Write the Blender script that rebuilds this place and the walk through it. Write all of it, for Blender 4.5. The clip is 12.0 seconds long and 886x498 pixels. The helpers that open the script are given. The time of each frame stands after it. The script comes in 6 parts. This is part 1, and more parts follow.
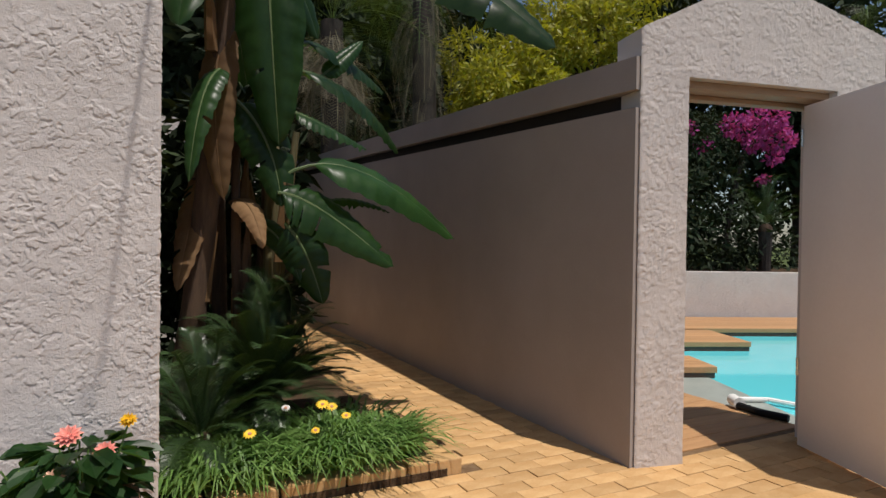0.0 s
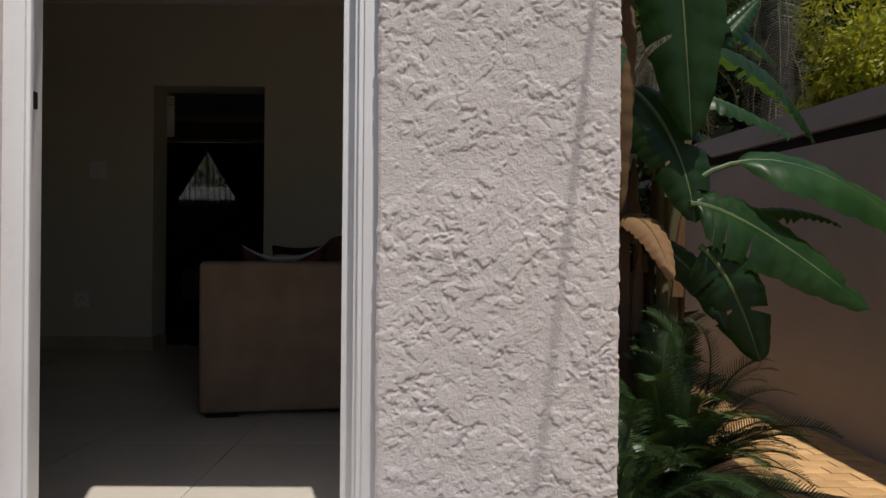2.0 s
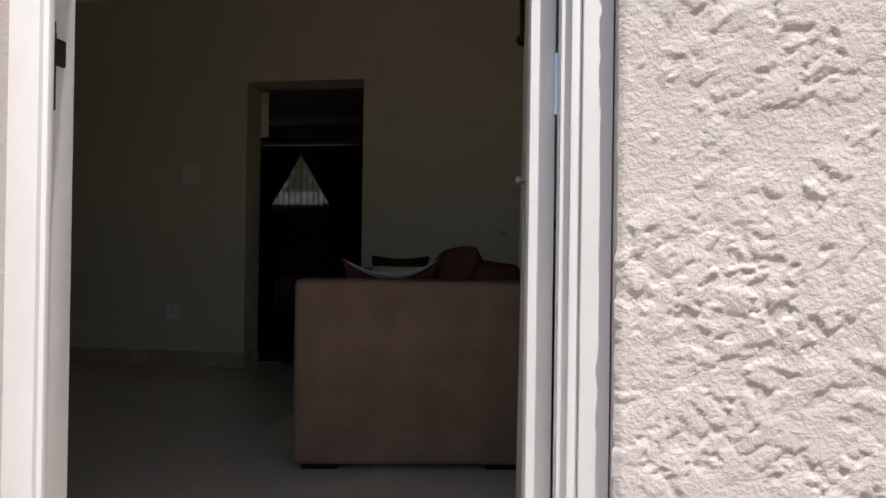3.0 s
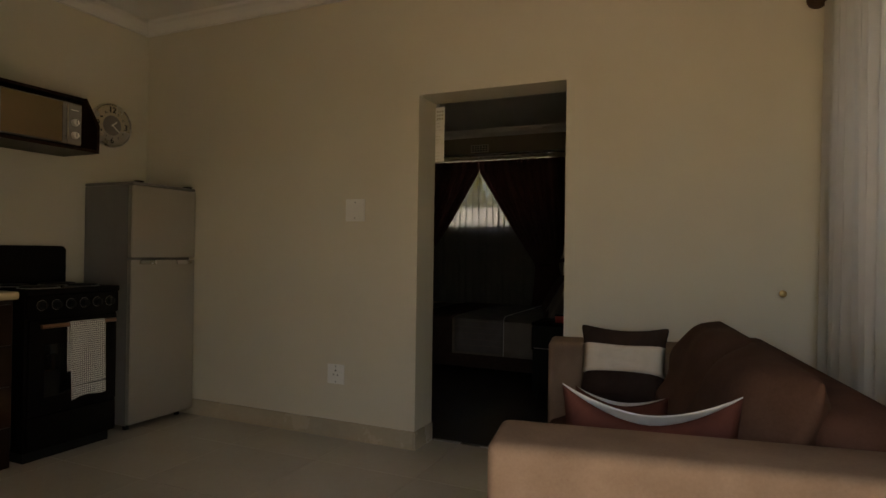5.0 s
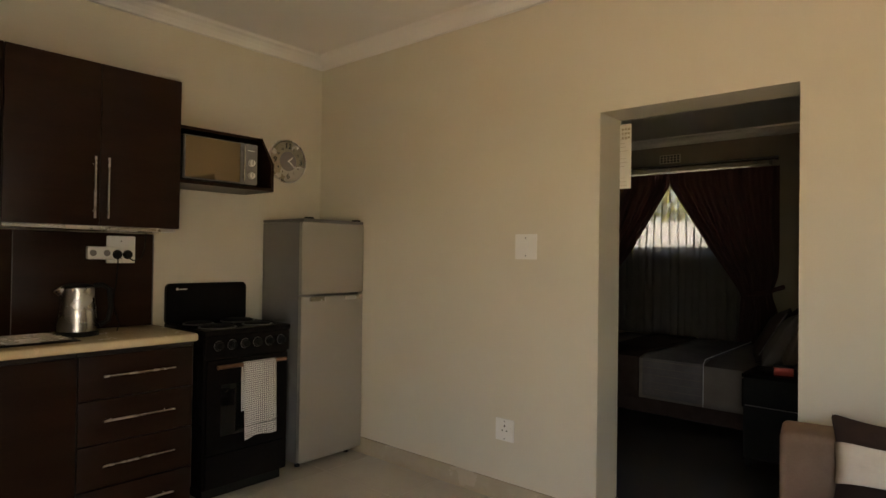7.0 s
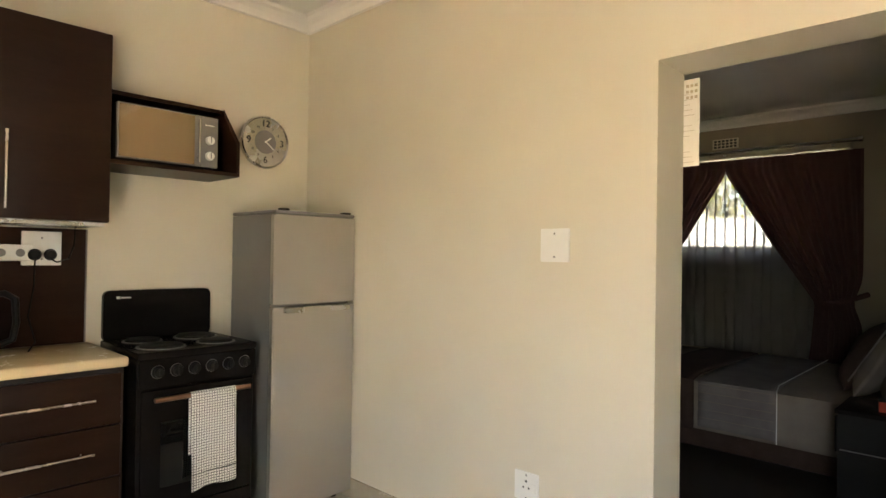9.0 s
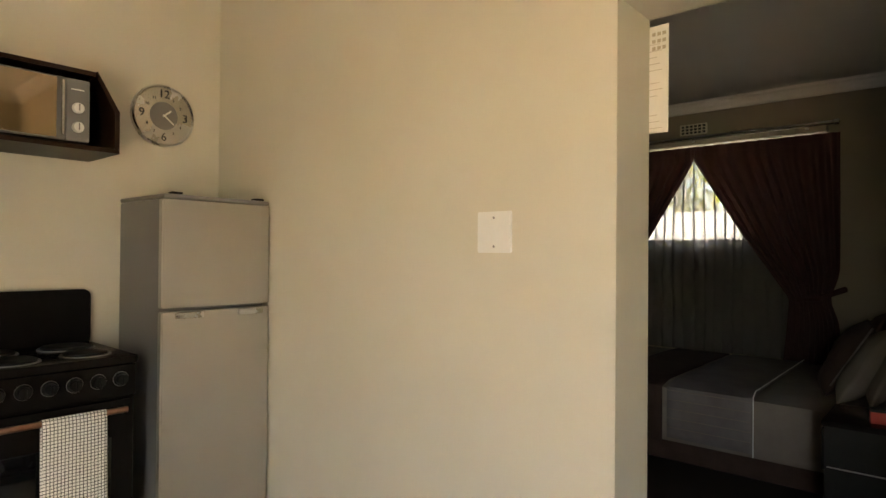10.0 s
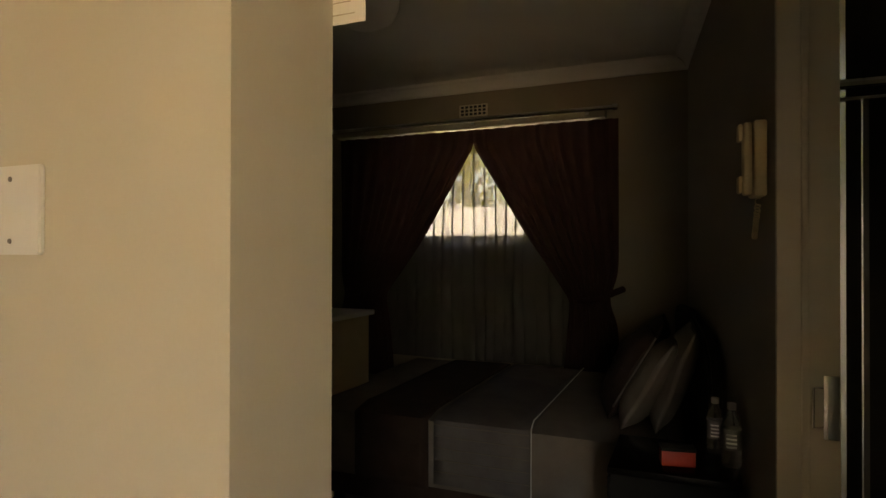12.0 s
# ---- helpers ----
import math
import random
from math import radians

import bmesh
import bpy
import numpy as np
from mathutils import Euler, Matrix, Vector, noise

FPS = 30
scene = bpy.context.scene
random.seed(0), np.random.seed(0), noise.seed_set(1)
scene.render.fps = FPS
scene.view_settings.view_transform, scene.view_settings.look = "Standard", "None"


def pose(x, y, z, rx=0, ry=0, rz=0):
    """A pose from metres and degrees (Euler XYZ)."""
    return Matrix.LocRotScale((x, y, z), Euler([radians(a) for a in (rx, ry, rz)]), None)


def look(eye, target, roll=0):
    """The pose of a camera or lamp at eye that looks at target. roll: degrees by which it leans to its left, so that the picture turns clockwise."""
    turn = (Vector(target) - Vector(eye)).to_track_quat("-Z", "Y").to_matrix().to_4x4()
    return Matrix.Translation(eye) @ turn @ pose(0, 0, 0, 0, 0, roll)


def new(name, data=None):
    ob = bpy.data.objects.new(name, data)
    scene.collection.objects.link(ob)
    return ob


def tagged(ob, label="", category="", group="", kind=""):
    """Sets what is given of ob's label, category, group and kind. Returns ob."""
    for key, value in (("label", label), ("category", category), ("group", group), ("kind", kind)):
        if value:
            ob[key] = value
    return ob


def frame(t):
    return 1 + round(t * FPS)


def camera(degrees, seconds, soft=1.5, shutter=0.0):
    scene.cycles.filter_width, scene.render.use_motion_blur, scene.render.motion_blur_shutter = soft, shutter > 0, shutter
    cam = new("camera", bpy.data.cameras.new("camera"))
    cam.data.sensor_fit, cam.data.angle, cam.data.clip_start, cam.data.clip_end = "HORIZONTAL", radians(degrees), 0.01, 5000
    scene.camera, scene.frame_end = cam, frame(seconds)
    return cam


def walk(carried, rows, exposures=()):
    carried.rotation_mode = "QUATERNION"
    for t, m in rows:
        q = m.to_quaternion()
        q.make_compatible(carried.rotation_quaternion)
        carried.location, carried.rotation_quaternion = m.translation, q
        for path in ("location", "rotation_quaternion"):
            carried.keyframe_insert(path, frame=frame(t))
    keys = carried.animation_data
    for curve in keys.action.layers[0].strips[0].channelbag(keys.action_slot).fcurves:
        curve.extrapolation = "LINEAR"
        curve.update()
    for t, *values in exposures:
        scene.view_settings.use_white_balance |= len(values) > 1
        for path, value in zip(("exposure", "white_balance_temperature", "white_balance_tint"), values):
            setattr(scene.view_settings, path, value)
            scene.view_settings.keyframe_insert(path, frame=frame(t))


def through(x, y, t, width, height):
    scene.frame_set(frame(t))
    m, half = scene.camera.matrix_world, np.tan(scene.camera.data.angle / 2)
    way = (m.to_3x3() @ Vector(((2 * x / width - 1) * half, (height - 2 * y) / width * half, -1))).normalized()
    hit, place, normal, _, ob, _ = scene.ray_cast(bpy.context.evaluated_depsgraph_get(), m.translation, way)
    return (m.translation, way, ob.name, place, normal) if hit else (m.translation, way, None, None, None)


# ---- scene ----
cam = camera(73.4, 12.0)
PATH = [
    (0, (2.141, 0.972, 0.735), (3.051, 2.753, 0.709), 0.8),
    (0.5, (2.125, 1.136, 0.737), (2.745, 3.037, 0.721), 0.5),
    (1, (2.018, 1.375, 0.756), (2.388, 3.341, 0.749), 0.3),
    (1.5, (1.902, 1.642, 0.765), (2.089, 3.634, 0.763), 0.3),
    (2, (1.802, 1.977, 0.801), (1.822, 3.977, 0.802), 0.5),
    (2.5, (1.681, 2.271, 0.819), (1.548, 4.266, 0.827), 0.7),
    (3, (1.555, 2.56, 0.846), (1.297, 4.544, 0.857), 0.8),
    (3.2, (1.528, 2.713, 0.87), (1.214, 4.688, 0.883), 1.2),
    (4.8, (1.165, 3.503, 1.126), (0.405, 5.353, 1.129), 1.0),
    (5, (1.131, 3.523, 1.143), (0.319, 5.351, 1.154), 0.8),
    (5.5, (1.064, 3.598, 1.187), (0.117, 5.359, 1.204), 0.8),
    (6, (0.98, 3.718, 1.217), (-0.098, 5.403, 1.239), 0.9),
    (6.5, (0.936, 3.834, 1.272), (-0.276, 5.425, 1.294), 0.9),
    (7, (0.929, 3.898, 1.337), (-0.38, 5.41, 1.359), 0.8),
    (7.2, (0.904, 3.895, 1.348), (-0.417, 5.397, 1.371), 0.8),
    (8.8, (0.543, 4.441, 1.35), (-0.832, 5.894, 1.365), 0.8),
    (9, (0.512, 4.553, 1.344), (-0.871, 5.998, 1.364), 0.9),
    (9.5, (0.422, 4.777, 1.322), (-0.946, 6.236, 1.342), 0.7),
    (10, (0.327, 5.018, 1.316), (-0.983, 6.529, 1.334), 0.5),
    (10.5, (0.261, 5.292, 1.318), (-0.948, 6.885, 1.337), 0.3),
    (11, (0.204, 5.561, 1.324), (-0.877, 7.244, 1.333), 0.6),
    (11.5, (0.157, 5.794, 1.322), (-0.764, 7.569, 1.333), 0.4),
    (12, (0.137, 6.012, 1.326), (-0.635, 7.857, 1.34), 0.1),
]
EXPOSURES = [(0, 0.22, 6600, 12), (0.5, 0.5, 6600, 12), (1.0, 0.68, 6600, 12), (1.5, 0.5, 6500, 12), (2.3, 0.08, 6500, 12), (3.2, 1.3, 6500, 12), (4.8, 3.04, 8500, 14), (6, 3.68, 8400, 14), (7.2, 4.5, 8000, 14), (8.8, 5.62, 7400, 12), (9.6, 5.45, 7500, 12), (10.5, 5.0, 8700, 14), (11.2, 4.63, 9600, 15), (12, 4.62, 10100, 15)]
walk(cam, [(t, look(eye, target, roll)) for t, eye, target, roll in PATH], EXPOSURES)

# ---- world, sun, daylight in the openings ----
SUN = Vector((0.11, -0.32, 1.0)).normalized()
world = bpy.data.worlds.new("sky")
scene.world = world
world.use_nodes = True
wn = world.node_tree.nodes
sky = wn.new("ShaderNodeTexSky")
sky.sky_type = "NISHITA"
sky.sun_disc = False
sky.sun_elevation = math.asin(SUN.z)
sky.sun_rotation = math.atan2(SUN.x, SUN.y)
world.node_tree.links.new(sky.outputs[0], wn["Background"].inputs[0])
wn["Background"].inputs[1].default_value = 0.075
sun = new("sun", bpy.data.lights.new("sun", "SUN"))
sun.data.energy, sun.data.angle, sun.data.color = 3.7, radians(0.55), (1.0, 0.95, 0.88)
sun.matrix_world = look(SUN * 20, (0, 0, 0))


def window_light(name, eye, target, w, h, watts, colour):
    ob = new(name, bpy.data.lights.new(name, "AREA"))
    ob.data.shape, ob.data.size, ob.data.size_y, ob.data.energy, ob.data.color = "RECTANGLE", w, h, watts, colour
    ob.matrix_world = look(eye, target)
    return ob


window_light("daylight_lounge_window", (1.95, 5.45, 1.55), (0, 5.45, 1.3), 1.6, 1.2, 0.05, (1.0, 0.95, 0.86))
window_light("daylight_entrance", (1.22, 3.50, 1.05), (1.05, 6, 1.1), 0.62, 1.95, 0.4, (1.0, 0.96, 0.88))
window_light("daylight_bedroom_window", (-1.35, 10.42, 1.85), (-1.35, 8, 1.3), 1.6, 0.7, 0.005, (1.0, 0.97, 0.88))

# ---- materials ----


def material(name, base, rough=0.6, metal=0.0, spec=0.5):
    m = bpy.data.materials.new(name)
    m.use_nodes = True
    b = m.node_tree.nodes["Principled BSDF"]
    b.inputs["Base Color"].default_value = (*base, 1)
    b.inputs["Roughness"].default_value, b.inputs["Metallic"].default_value = rough, metal
    b.inputs["Specular IOR Level"].default_value = spec
    return m


def node(m, kind, **values):
    n = m.node_tree.nodes.new(kind)
    for key, value in values.items():
        n.inputs[key.replace("_", " ")].default_value = value
    return n


def link(m, a, b):
    m.node_tree.links.new(a, b)


def coords(m, stretch=(1, 1, 1)):
    t = m.node_tree.nodes.new("ShaderNodeTexCoord")
    g = m.node_tree.nodes.new("ShaderNodeMapping")
    g.inputs["Scale"].default_value = stretch
    link(m, t.outputs["Object"], g.inputs[0])
    return g.outputs[0]


def varied(name, base, other, scale=6.0, rough=0.6, metal=0.0, fine=60.0, bump=0.0, depth=0.002, stretch=(1, 1, 1), spec=0.5, each=0.0, island=False, low=0.35, high=0.65, gloss=(-0.08, 0.1)):
    """Two tones mixed by noise at two scales, with roughness and fine relief that follow."""
    m = material(name, base, rough, metal, spec)
    b = m.node_tree.nodes["Principled BSDF"]
    at = coords(m, stretch)
    big = node(m, "ShaderNodeTexNoise", Scale=scale, Detail=6.0, Roughness=0.62)
    small = node(m, "ShaderNodeTexNoise", Scale=fine, Detail=4.0, Roughness=0.6)
    link(m, at, big.inputs["Vector"]), link(m, at, small.inputs["Vector"])
    add = m.node_tree.nodes.new("ShaderNodeMath")
    add.operation = "MULTIPLY_ADD"
    add.inputs[1].default_value, add.inputs[2].default_value = 0.35, -0.17
    link(m, small.outputs["Fac"], add.inputs[0])
    tot = m.node_tree.nodes.new("ShaderNodeMath")
    link(m, big.outputs["Fac"], tot.inputs[0]), link(m, add.outputs[0], tot.inputs[1])
    ramp = m.node_tree.nodes.new("ShaderNodeValToRGB")
    ramp.color_ramp.elements[0].position, ramp.color_ramp.elements[1].position = low, high
    ramp.color_ramp.elements[0].color, ramp.color_ramp.elements[1].color = (*base, 1), (*other, 1)
    link(m, tot.outputs[0], ramp.inputs[0])
    out = ramp.outputs[0]
    if each:
        info = m.node_tree.nodes.new("ShaderNodeNewGeometry" if island else "ShaderNodeObjectInfo")
        span = m.node_tree.nodes.new("ShaderNodeMapRange")
        span.inputs["To Min"].default_value, span.inputs["To Max"].default_value = 1 - each, 1 + each
        link(m, info.outputs["Random Per Island" if island else "Random"], span.inputs["Value"])
        mul = m.node_tree.nodes.new("ShaderNodeVectorMath")
        mul.operation = "SCALE"
        link(m, out, mul.inputs[0]), link(m, span.outputs[0], mul.inputs["Scale"])
        out = mul.outputs[0]
    link(m, out, b.inputs["Base Color"])
    rr = m.node_tree.nodes.new("ShaderNodeMapRange")
    rr.inputs["To Min"].default_value, rr.inputs["To Max"].default_value = max(rough + gloss[0], 0.02), min(rough + gloss[1], 1)
    link(m, big.outputs["Fac"], rr.inputs["Value"]), link(m, rr.outputs[0], b.inputs["Roughness"])
    if bump:
        bp = node(m, "ShaderNodeBump", Strength=bump, Distance=depth)
        link(m, tot.outputs[0], bp.inputs["Height"]), link(m, bp.outputs[0], b.inputs["Normal"])
    return m


def stucco_material(name, base, other):
    """Skip-trowelled plaster: smooth plateaus with broken ridges and dabs between them."""
    m = varied(name, base, other, 3.0, 0.85, fine=120.0, spec=0.2)
    b = m.node_tree.nodes["Principled BSDF"]
    at = coords(m)
    warp = node(m, "ShaderNodeTexNoise", Scale=9.0, Detail=3.0)
    link(m, at, warp.inputs["Vector"])
    mix = m.node_tree.nodes.new("ShaderNodeVectorMath")
    mix.operation = "MULTIPLY_ADD"
    mix.inputs[1].default_value = (0.035, 0.035, 0.02)
    link(m, warp.outputs["Color"], mix.inputs[0]), link(m, at, mix.inputs[2])
    dabs = node(m, "ShaderNodeTexNoise", Scale=62.0, Detail=6.0, Roughness=0.55)
    link(m, mix.outputs[0], dabs.inputs["Vector"])
    where = node(m, "ShaderNodeTexNoise", Scale=5.0, Detail=2.0)
    link(m, at, where.inputs["Vector"])
    total = None
    for low, high, gain in ((0.49, 0.58, 0.65), (0.58, 0.67, 0.55)):
        step = m.node_tree.nodes.new("ShaderNodeMapRange")
        step.interpolation_type = "SMOOTHSTEP"
        step.inputs["From Min"].default_value, step.inputs["From Max"].default_value, step.inputs["To Max"].default_value = low, high, gain
        link(m, dabs.outputs["Fac"], step.inputs["Value"])
        if total is None:
            total = step.outputs[0]
        else:
            plus = m.node_tree.nodes.new("ShaderNodeMath")
            link(m, total, plus.inputs[0]), link(m, step.outputs[0], plus.inputs[1])
            total = plus.outputs[0]
    patch = m.node_tree.nodes.new("ShaderNodeMapRange")
    patch.inputs["From Min"].default_value, patch.inputs["From Max"].default_value, patch.inputs["To Min"].default_value = 0.40, 0.58, 0.5
    link(m, where.outputs["Fac"], patch.inputs["Value"])
    both = m.node_tree.nodes.new("ShaderNodeMath")
    both.operation = "MULTIPLY"
    link(m, total, both.inputs[0]), link(m, patch.outputs[0], both.inputs[1])
    strokes = node(m, "ShaderNodeTexNoise", Scale=130.0, Detail=3.0, Roughness=0.6)
    link(m, at, strokes.inputs["Vector"])
    grain = m.node_tree.nodes.new("ShaderNodeMath")
    grain.operation = "MULTIPLY_ADD"
    grain.inputs[1].default_value = 0.16
    link(m, strokes.outputs["Fac"], grain.inputs[0]), link(m, both.outputs[0], grain.inputs[2])
    bp = node(m, "ShaderNodeBump", Strength=1.0, Distance=0.0085)
    link(m, grain.outputs[0], bp.inputs["Height"]), link(m, bp.outputs[0], b.inputs["Normal"])
    return m


def leaf_material(name, base, other, rough=0.35, through=0.35, scale=3.0, island=False):
    m = varied(name, base, other, scale, rough, fine=40, bump=0.3, depth=0.002, each=0.35, island=island, spec=0.3)
    tree = m.node_tree
    b, out = tree.nodes["Principled BSDF"], tree.nodes["Material Output"]
    t = tree.nodes.new("ShaderNodeBsdfTranslucent")
    t.inputs[0].default_value = (base[0] * 2.6 + 0.02, base[1] * 2.6, base[2] * 1.1, 1)
    mix = tree.nodes.new("ShaderNodeMixShader")
    mix.inputs[0].default_value = through
    link(m, b.outputs[0], mix.inputs[1]), link(m, t.outputs[0], mix.inputs[2]), link(m, mix.outputs[0], out.inputs[0])
    return m


def cloth_through(name, base, share):
    m = varied(name, base, tuple(c * 0.9 for c in base), 8.0, 0.9, fine=400, bump=0.2, depth=0.0005)
    tree = m.node_tree
    b, out = tree.nodes["Principled BSDF"], tree.nodes["Material Output"]
    t = tree.nodes.new("ShaderNodeBsdfTranslucent")
    t.inputs[0].default_value = (*base, 1)
    mix = tree.nodes.new("ShaderNodeMixShader")
    mix.inputs[0].default_value = share
    link(m, b.outputs[0], mix.inputs[1]), link(m, t.outputs[0], mix.inputs[2]), link(m, mix.outputs[0], out.inputs[0])
    return m


def sheer_material(name, base, clear):
    m = cloth_through(name, base, 0.6)
    tree = m.node_tree
    out = tree.nodes["Material Output"]
    first = out.inputs[0].links[0].from_socket
    c = tree.nodes.new("ShaderNodeBsdfTransparent")
    mix = tree.nodes.new("ShaderNodeMixShader")
    mix.inputs[0].default_value = clear
    link(m, first, mix.inputs[1]), link(m, c.outputs[0], mix.inputs[2]), link(m, mix.outputs[0], out.inputs[0])
    return m


def check_cloth(name):
    """White tea cloth woven with a fine dark grid."""
    m = material(name, (0.8, 0.78, 0.74), 0.9, spec=0.1)
    at = coords(m, (1, 1, 1))
    sep = m.node_tree.nodes.new("ShaderNodeSeparateXYZ")
    link(m, at, sep.inputs[0])
    lines = []
    for axis in ("Y", "Z"):
        f = m.node_tree.nodes.new("ShaderNodeMath")
        f.operation = "PINGPONG"
        f.inputs[1].default_value = 0.0058
        link(m, sep.outputs[axis], f.inputs[0])
        g = m.node_tree.nodes.new("ShaderNodeMath")
        g.operation = "LESS_THAN"
        g.inputs[1].default_value = 0.0013
        link(m, f.outputs[0], g.inputs[0])
        lines.append(g)
    mx = m.node_tree.nodes.new("ShaderNodeMath")
    mx.operation = "MAXIMUM"
    link(m, lines[0].outputs[0], mx.inputs[0]), link(m, lines[1].outputs[0], mx.inputs[1])
    mix = m.node_tree.nodes.new("ShaderNodeMix")
    mix.data_type = "RGBA"
    mix.inputs["A"].default_value, mix.inputs["B"].default_value = (0.8, 0.78, 0.74, 1), (0.09, 0.085, 0.09, 1)
    link(m, mx.outputs[0], mix.inputs["Factor"])
    link(m, mix.outputs["Result"], m.node_tree.nodes["Principled BSDF"].inputs["Base Color"])
    return m


M_STUCCO = stucco_material("trowelled_grey_plaster", (0.62, 0.565, 0.535), (0.67, 0.615, 0.58))
M_PLASTER = varied("trowelled_grey_pillar_plaster", (0.56, 0.515, 0.49), (0.62, 0.57, 0.54), 3.0, 0.9, fine=190, bump=1.0, depth=0.006, spec=0.15)
M_GATEWALL = varied("smooth_taupe_plaster", (0.33, 0.285, 0.26), (0.37, 0.32, 0.295), 1.6, 0.85, fine=90, bump=0.25, depth=0.003, spec=0.2)
M_PAINT = varied("cream_wall_paint", (0.64, 0.59, 0.475), (0.67, 0.62, 0.505), 1.2, 0.55, fine=160, bump=0.12, depth=0.001, spec=0.3)
# Darker copy of the cream paint; the bedroom's dimness is in the colour.
M_PAINT_DIM = varied("cream_wall_paint_dimmed", (0.30, 0.255, 0.19), (0.33, 0.28, 0.21), 1.2, 0.6, fine=160, bump=0.12, depth=0.001, spec=0.3)
# White linen with the bedroom's low light worked into a dark colour.
M_LINEN_DIM = varied("white_linen_dimmed", (0.165, 0.134, 0.112), (0.195, 0.162, 0.138), 5, 0.9, fine=260, bump=0.3, depth=0.002, spec=0.15)
M_CEIL = varied("white_ceiling_paint", (0.76, 0.74, 0.70), (0.79, 0.77, 0.73), 1.5, 0.8, fine=120, spec=0.2)
M_TILE = varied("cream_porcelain", (0.50, 0.455, 0.385), (0.54, 0.495, 0.42), 2.2, 0.045, fine=30, each=0.03, gloss=(-0.02, 0.03))
M_GROUT = varied("tile_grout", (0.40, 0.35, 0.27), (0.46, 0.40, 0.32), 20, 0.8)
M_SKIRT = varied("skirting_tile", (0.44, 0.37, 0.27), (0.49, 0.42, 0.31), 3, 0.25, fine=40)
M_WHITE = varied("white_gloss_paint", (0.78, 0.77, 0.76), (0.82, 0.81, 0.80), 5, 0.35, fine=80, bump=0.1, depth=0.001)
M_PLASTIC = varied("white_plastic", (0.78, 0.77, 0.73), (0.80, 0.79, 0.75), 12, 0.3)
M_WENGE = varied("dark_wenge_board", (0.019, 0.0075, 0.004), (0.025, 0.0105, 0.006), 2.0, 0.34, fine=30, stretch=(1, 1, 6), spec=0.16)
M_DARK_INSIDE = varied("dark_board_and_unlit_wall", (0.014, 0.009, 0.007), (0.022, 0.014, 0.010), 4, 0.5)
M_TOP = varied("cream_laminate", (0.68, 0.545, 0.34), (0.71, 0.575, 0.37), 9, 0.24, fine=220)
M_STEEL = varied("brushed_steel", (0.60, 0.585, 0.56), (0.63, 0.615, 0.59), 4, 0.26, 1.0, fine=60)
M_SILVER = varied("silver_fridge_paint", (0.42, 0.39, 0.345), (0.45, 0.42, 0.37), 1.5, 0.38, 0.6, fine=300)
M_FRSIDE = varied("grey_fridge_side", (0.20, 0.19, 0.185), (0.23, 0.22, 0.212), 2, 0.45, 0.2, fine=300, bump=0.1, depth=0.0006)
M_BLACK = varied("black_enamel", (0.007, 0.0055, 0.005), (0.009, 0.0075, 0.007), 2, 0.22, spec=0.08)
M_BLACKP = varied("black_plastic", (0.008, 0.0075, 0.007), (0.012, 0.011, 0.010), 6, 0.5, spec=0.15)
M_GLASSB = material("dark_oven_glass", (0.006, 0.006, 0.006), 0.06)
M_COPPER = varied("worn_bronze_bar", (0.30, 0.16, 0.11), (0.36, 0.20, 0.14), 10, 0.3, 0.9)
M_MIRROR = material("mirror_glass", (0.27, 0.215, 0.15), 0.05, 1.0)
# Lighter copy of the sofa suede: door light on the arms, in colour.
M_SUEDE_LIT = varied("brown_suede_lit", (0.175, 0.118, 0.082), (0.23, 0.158, 0.112), 5, 0.95, fine=140, bump=0.3, depth=0.002, spec=0.15)
M_SUEDE3 = varied("mid_brown_suede", (0.062, 0.030, 0.020), (0.092, 0.047, 0.032), 4, 0.95, fine=140, bump=0.3, depth=0.002, spec=0.15)
M_SUEDE2 = varied("dark_brown_suede", (0.058, 0.025, 0.017), (0.085, 0.039, 0.027), 6, 0.95, fine=140, bump=0.3, depth=0.002, spec=0.15)
M_MAROON = varied("maroon_cotton", (0.085, 0.026, 0.020), (0.11, 0.036, 0.026), 9, 0.9, fine=300, bump=0.2, depth=0.001, spec=0.15)
M_DKBROWN = varied("dark_brown_cotton", (0.035, 0.020, 0.016), (0.05, 0.03, 0.024), 9, 0.9, fine=300, bump=0.2, depth=0.001, spec=0.15)
M_CREAM = varied("cream_cotton", (0.62, 0.55, 0.45), (0.68, 0.61, 0.51), 14, 0.9, fine=300, bump=0.3, depth=0.002, spec=0.15)
M_WHITEC = varied("white_cotton", (0.58, 0.56, 0.54), (0.63, 0.61, 0.59), 6, 0.9, fine=250, bump=0.2, depth=0.001, spec=0.15)
# Grey cotton taken darker to carry the bedroom's dimness in its colour.
M_GREYC_DIM = varied("grey_cotton_dimmed", (0.118, 0.100, 0.096), (0.150, 0.130, 0.125), 6, 0.9, fine=250, bump=0.2, depth=0.001, spec=0.15)
M_DRAPE = cloth_through("unlined_cream_drape", (0.72, 0.69, 0.64), 0.45)
M_SATIN = cloth_through("brown_satin", (0.075, 0.030, 0.027), 0.30)
# White sheer given a dark grey colour to hold down the window's brightness.
M_SHEER = sheer_material("white_sheer_dimmed", (0.17, 0.15, 0.135), 0.075)
M_CHROME = material("chrome", (0.75, 0.74, 0.72), 0.12, 1.0)
M_BRASS = material("dull_brass", (0.40, 0.27, 0.12), 0.3, 1.0)
M_DKWOOD = varied("dark_turned_wood", (0.045, 0.02, 0.012), (0.07, 0.035, 0.02), 8, 0.35)
M_IVORY = varied("ivory_plastic", (0.74, 0.61, 0.36), (0.78, 0.65, 0.40), 14, 0.4)
M_RED = material("red_card", (0.55, 0.05, 0.03), 0.5)
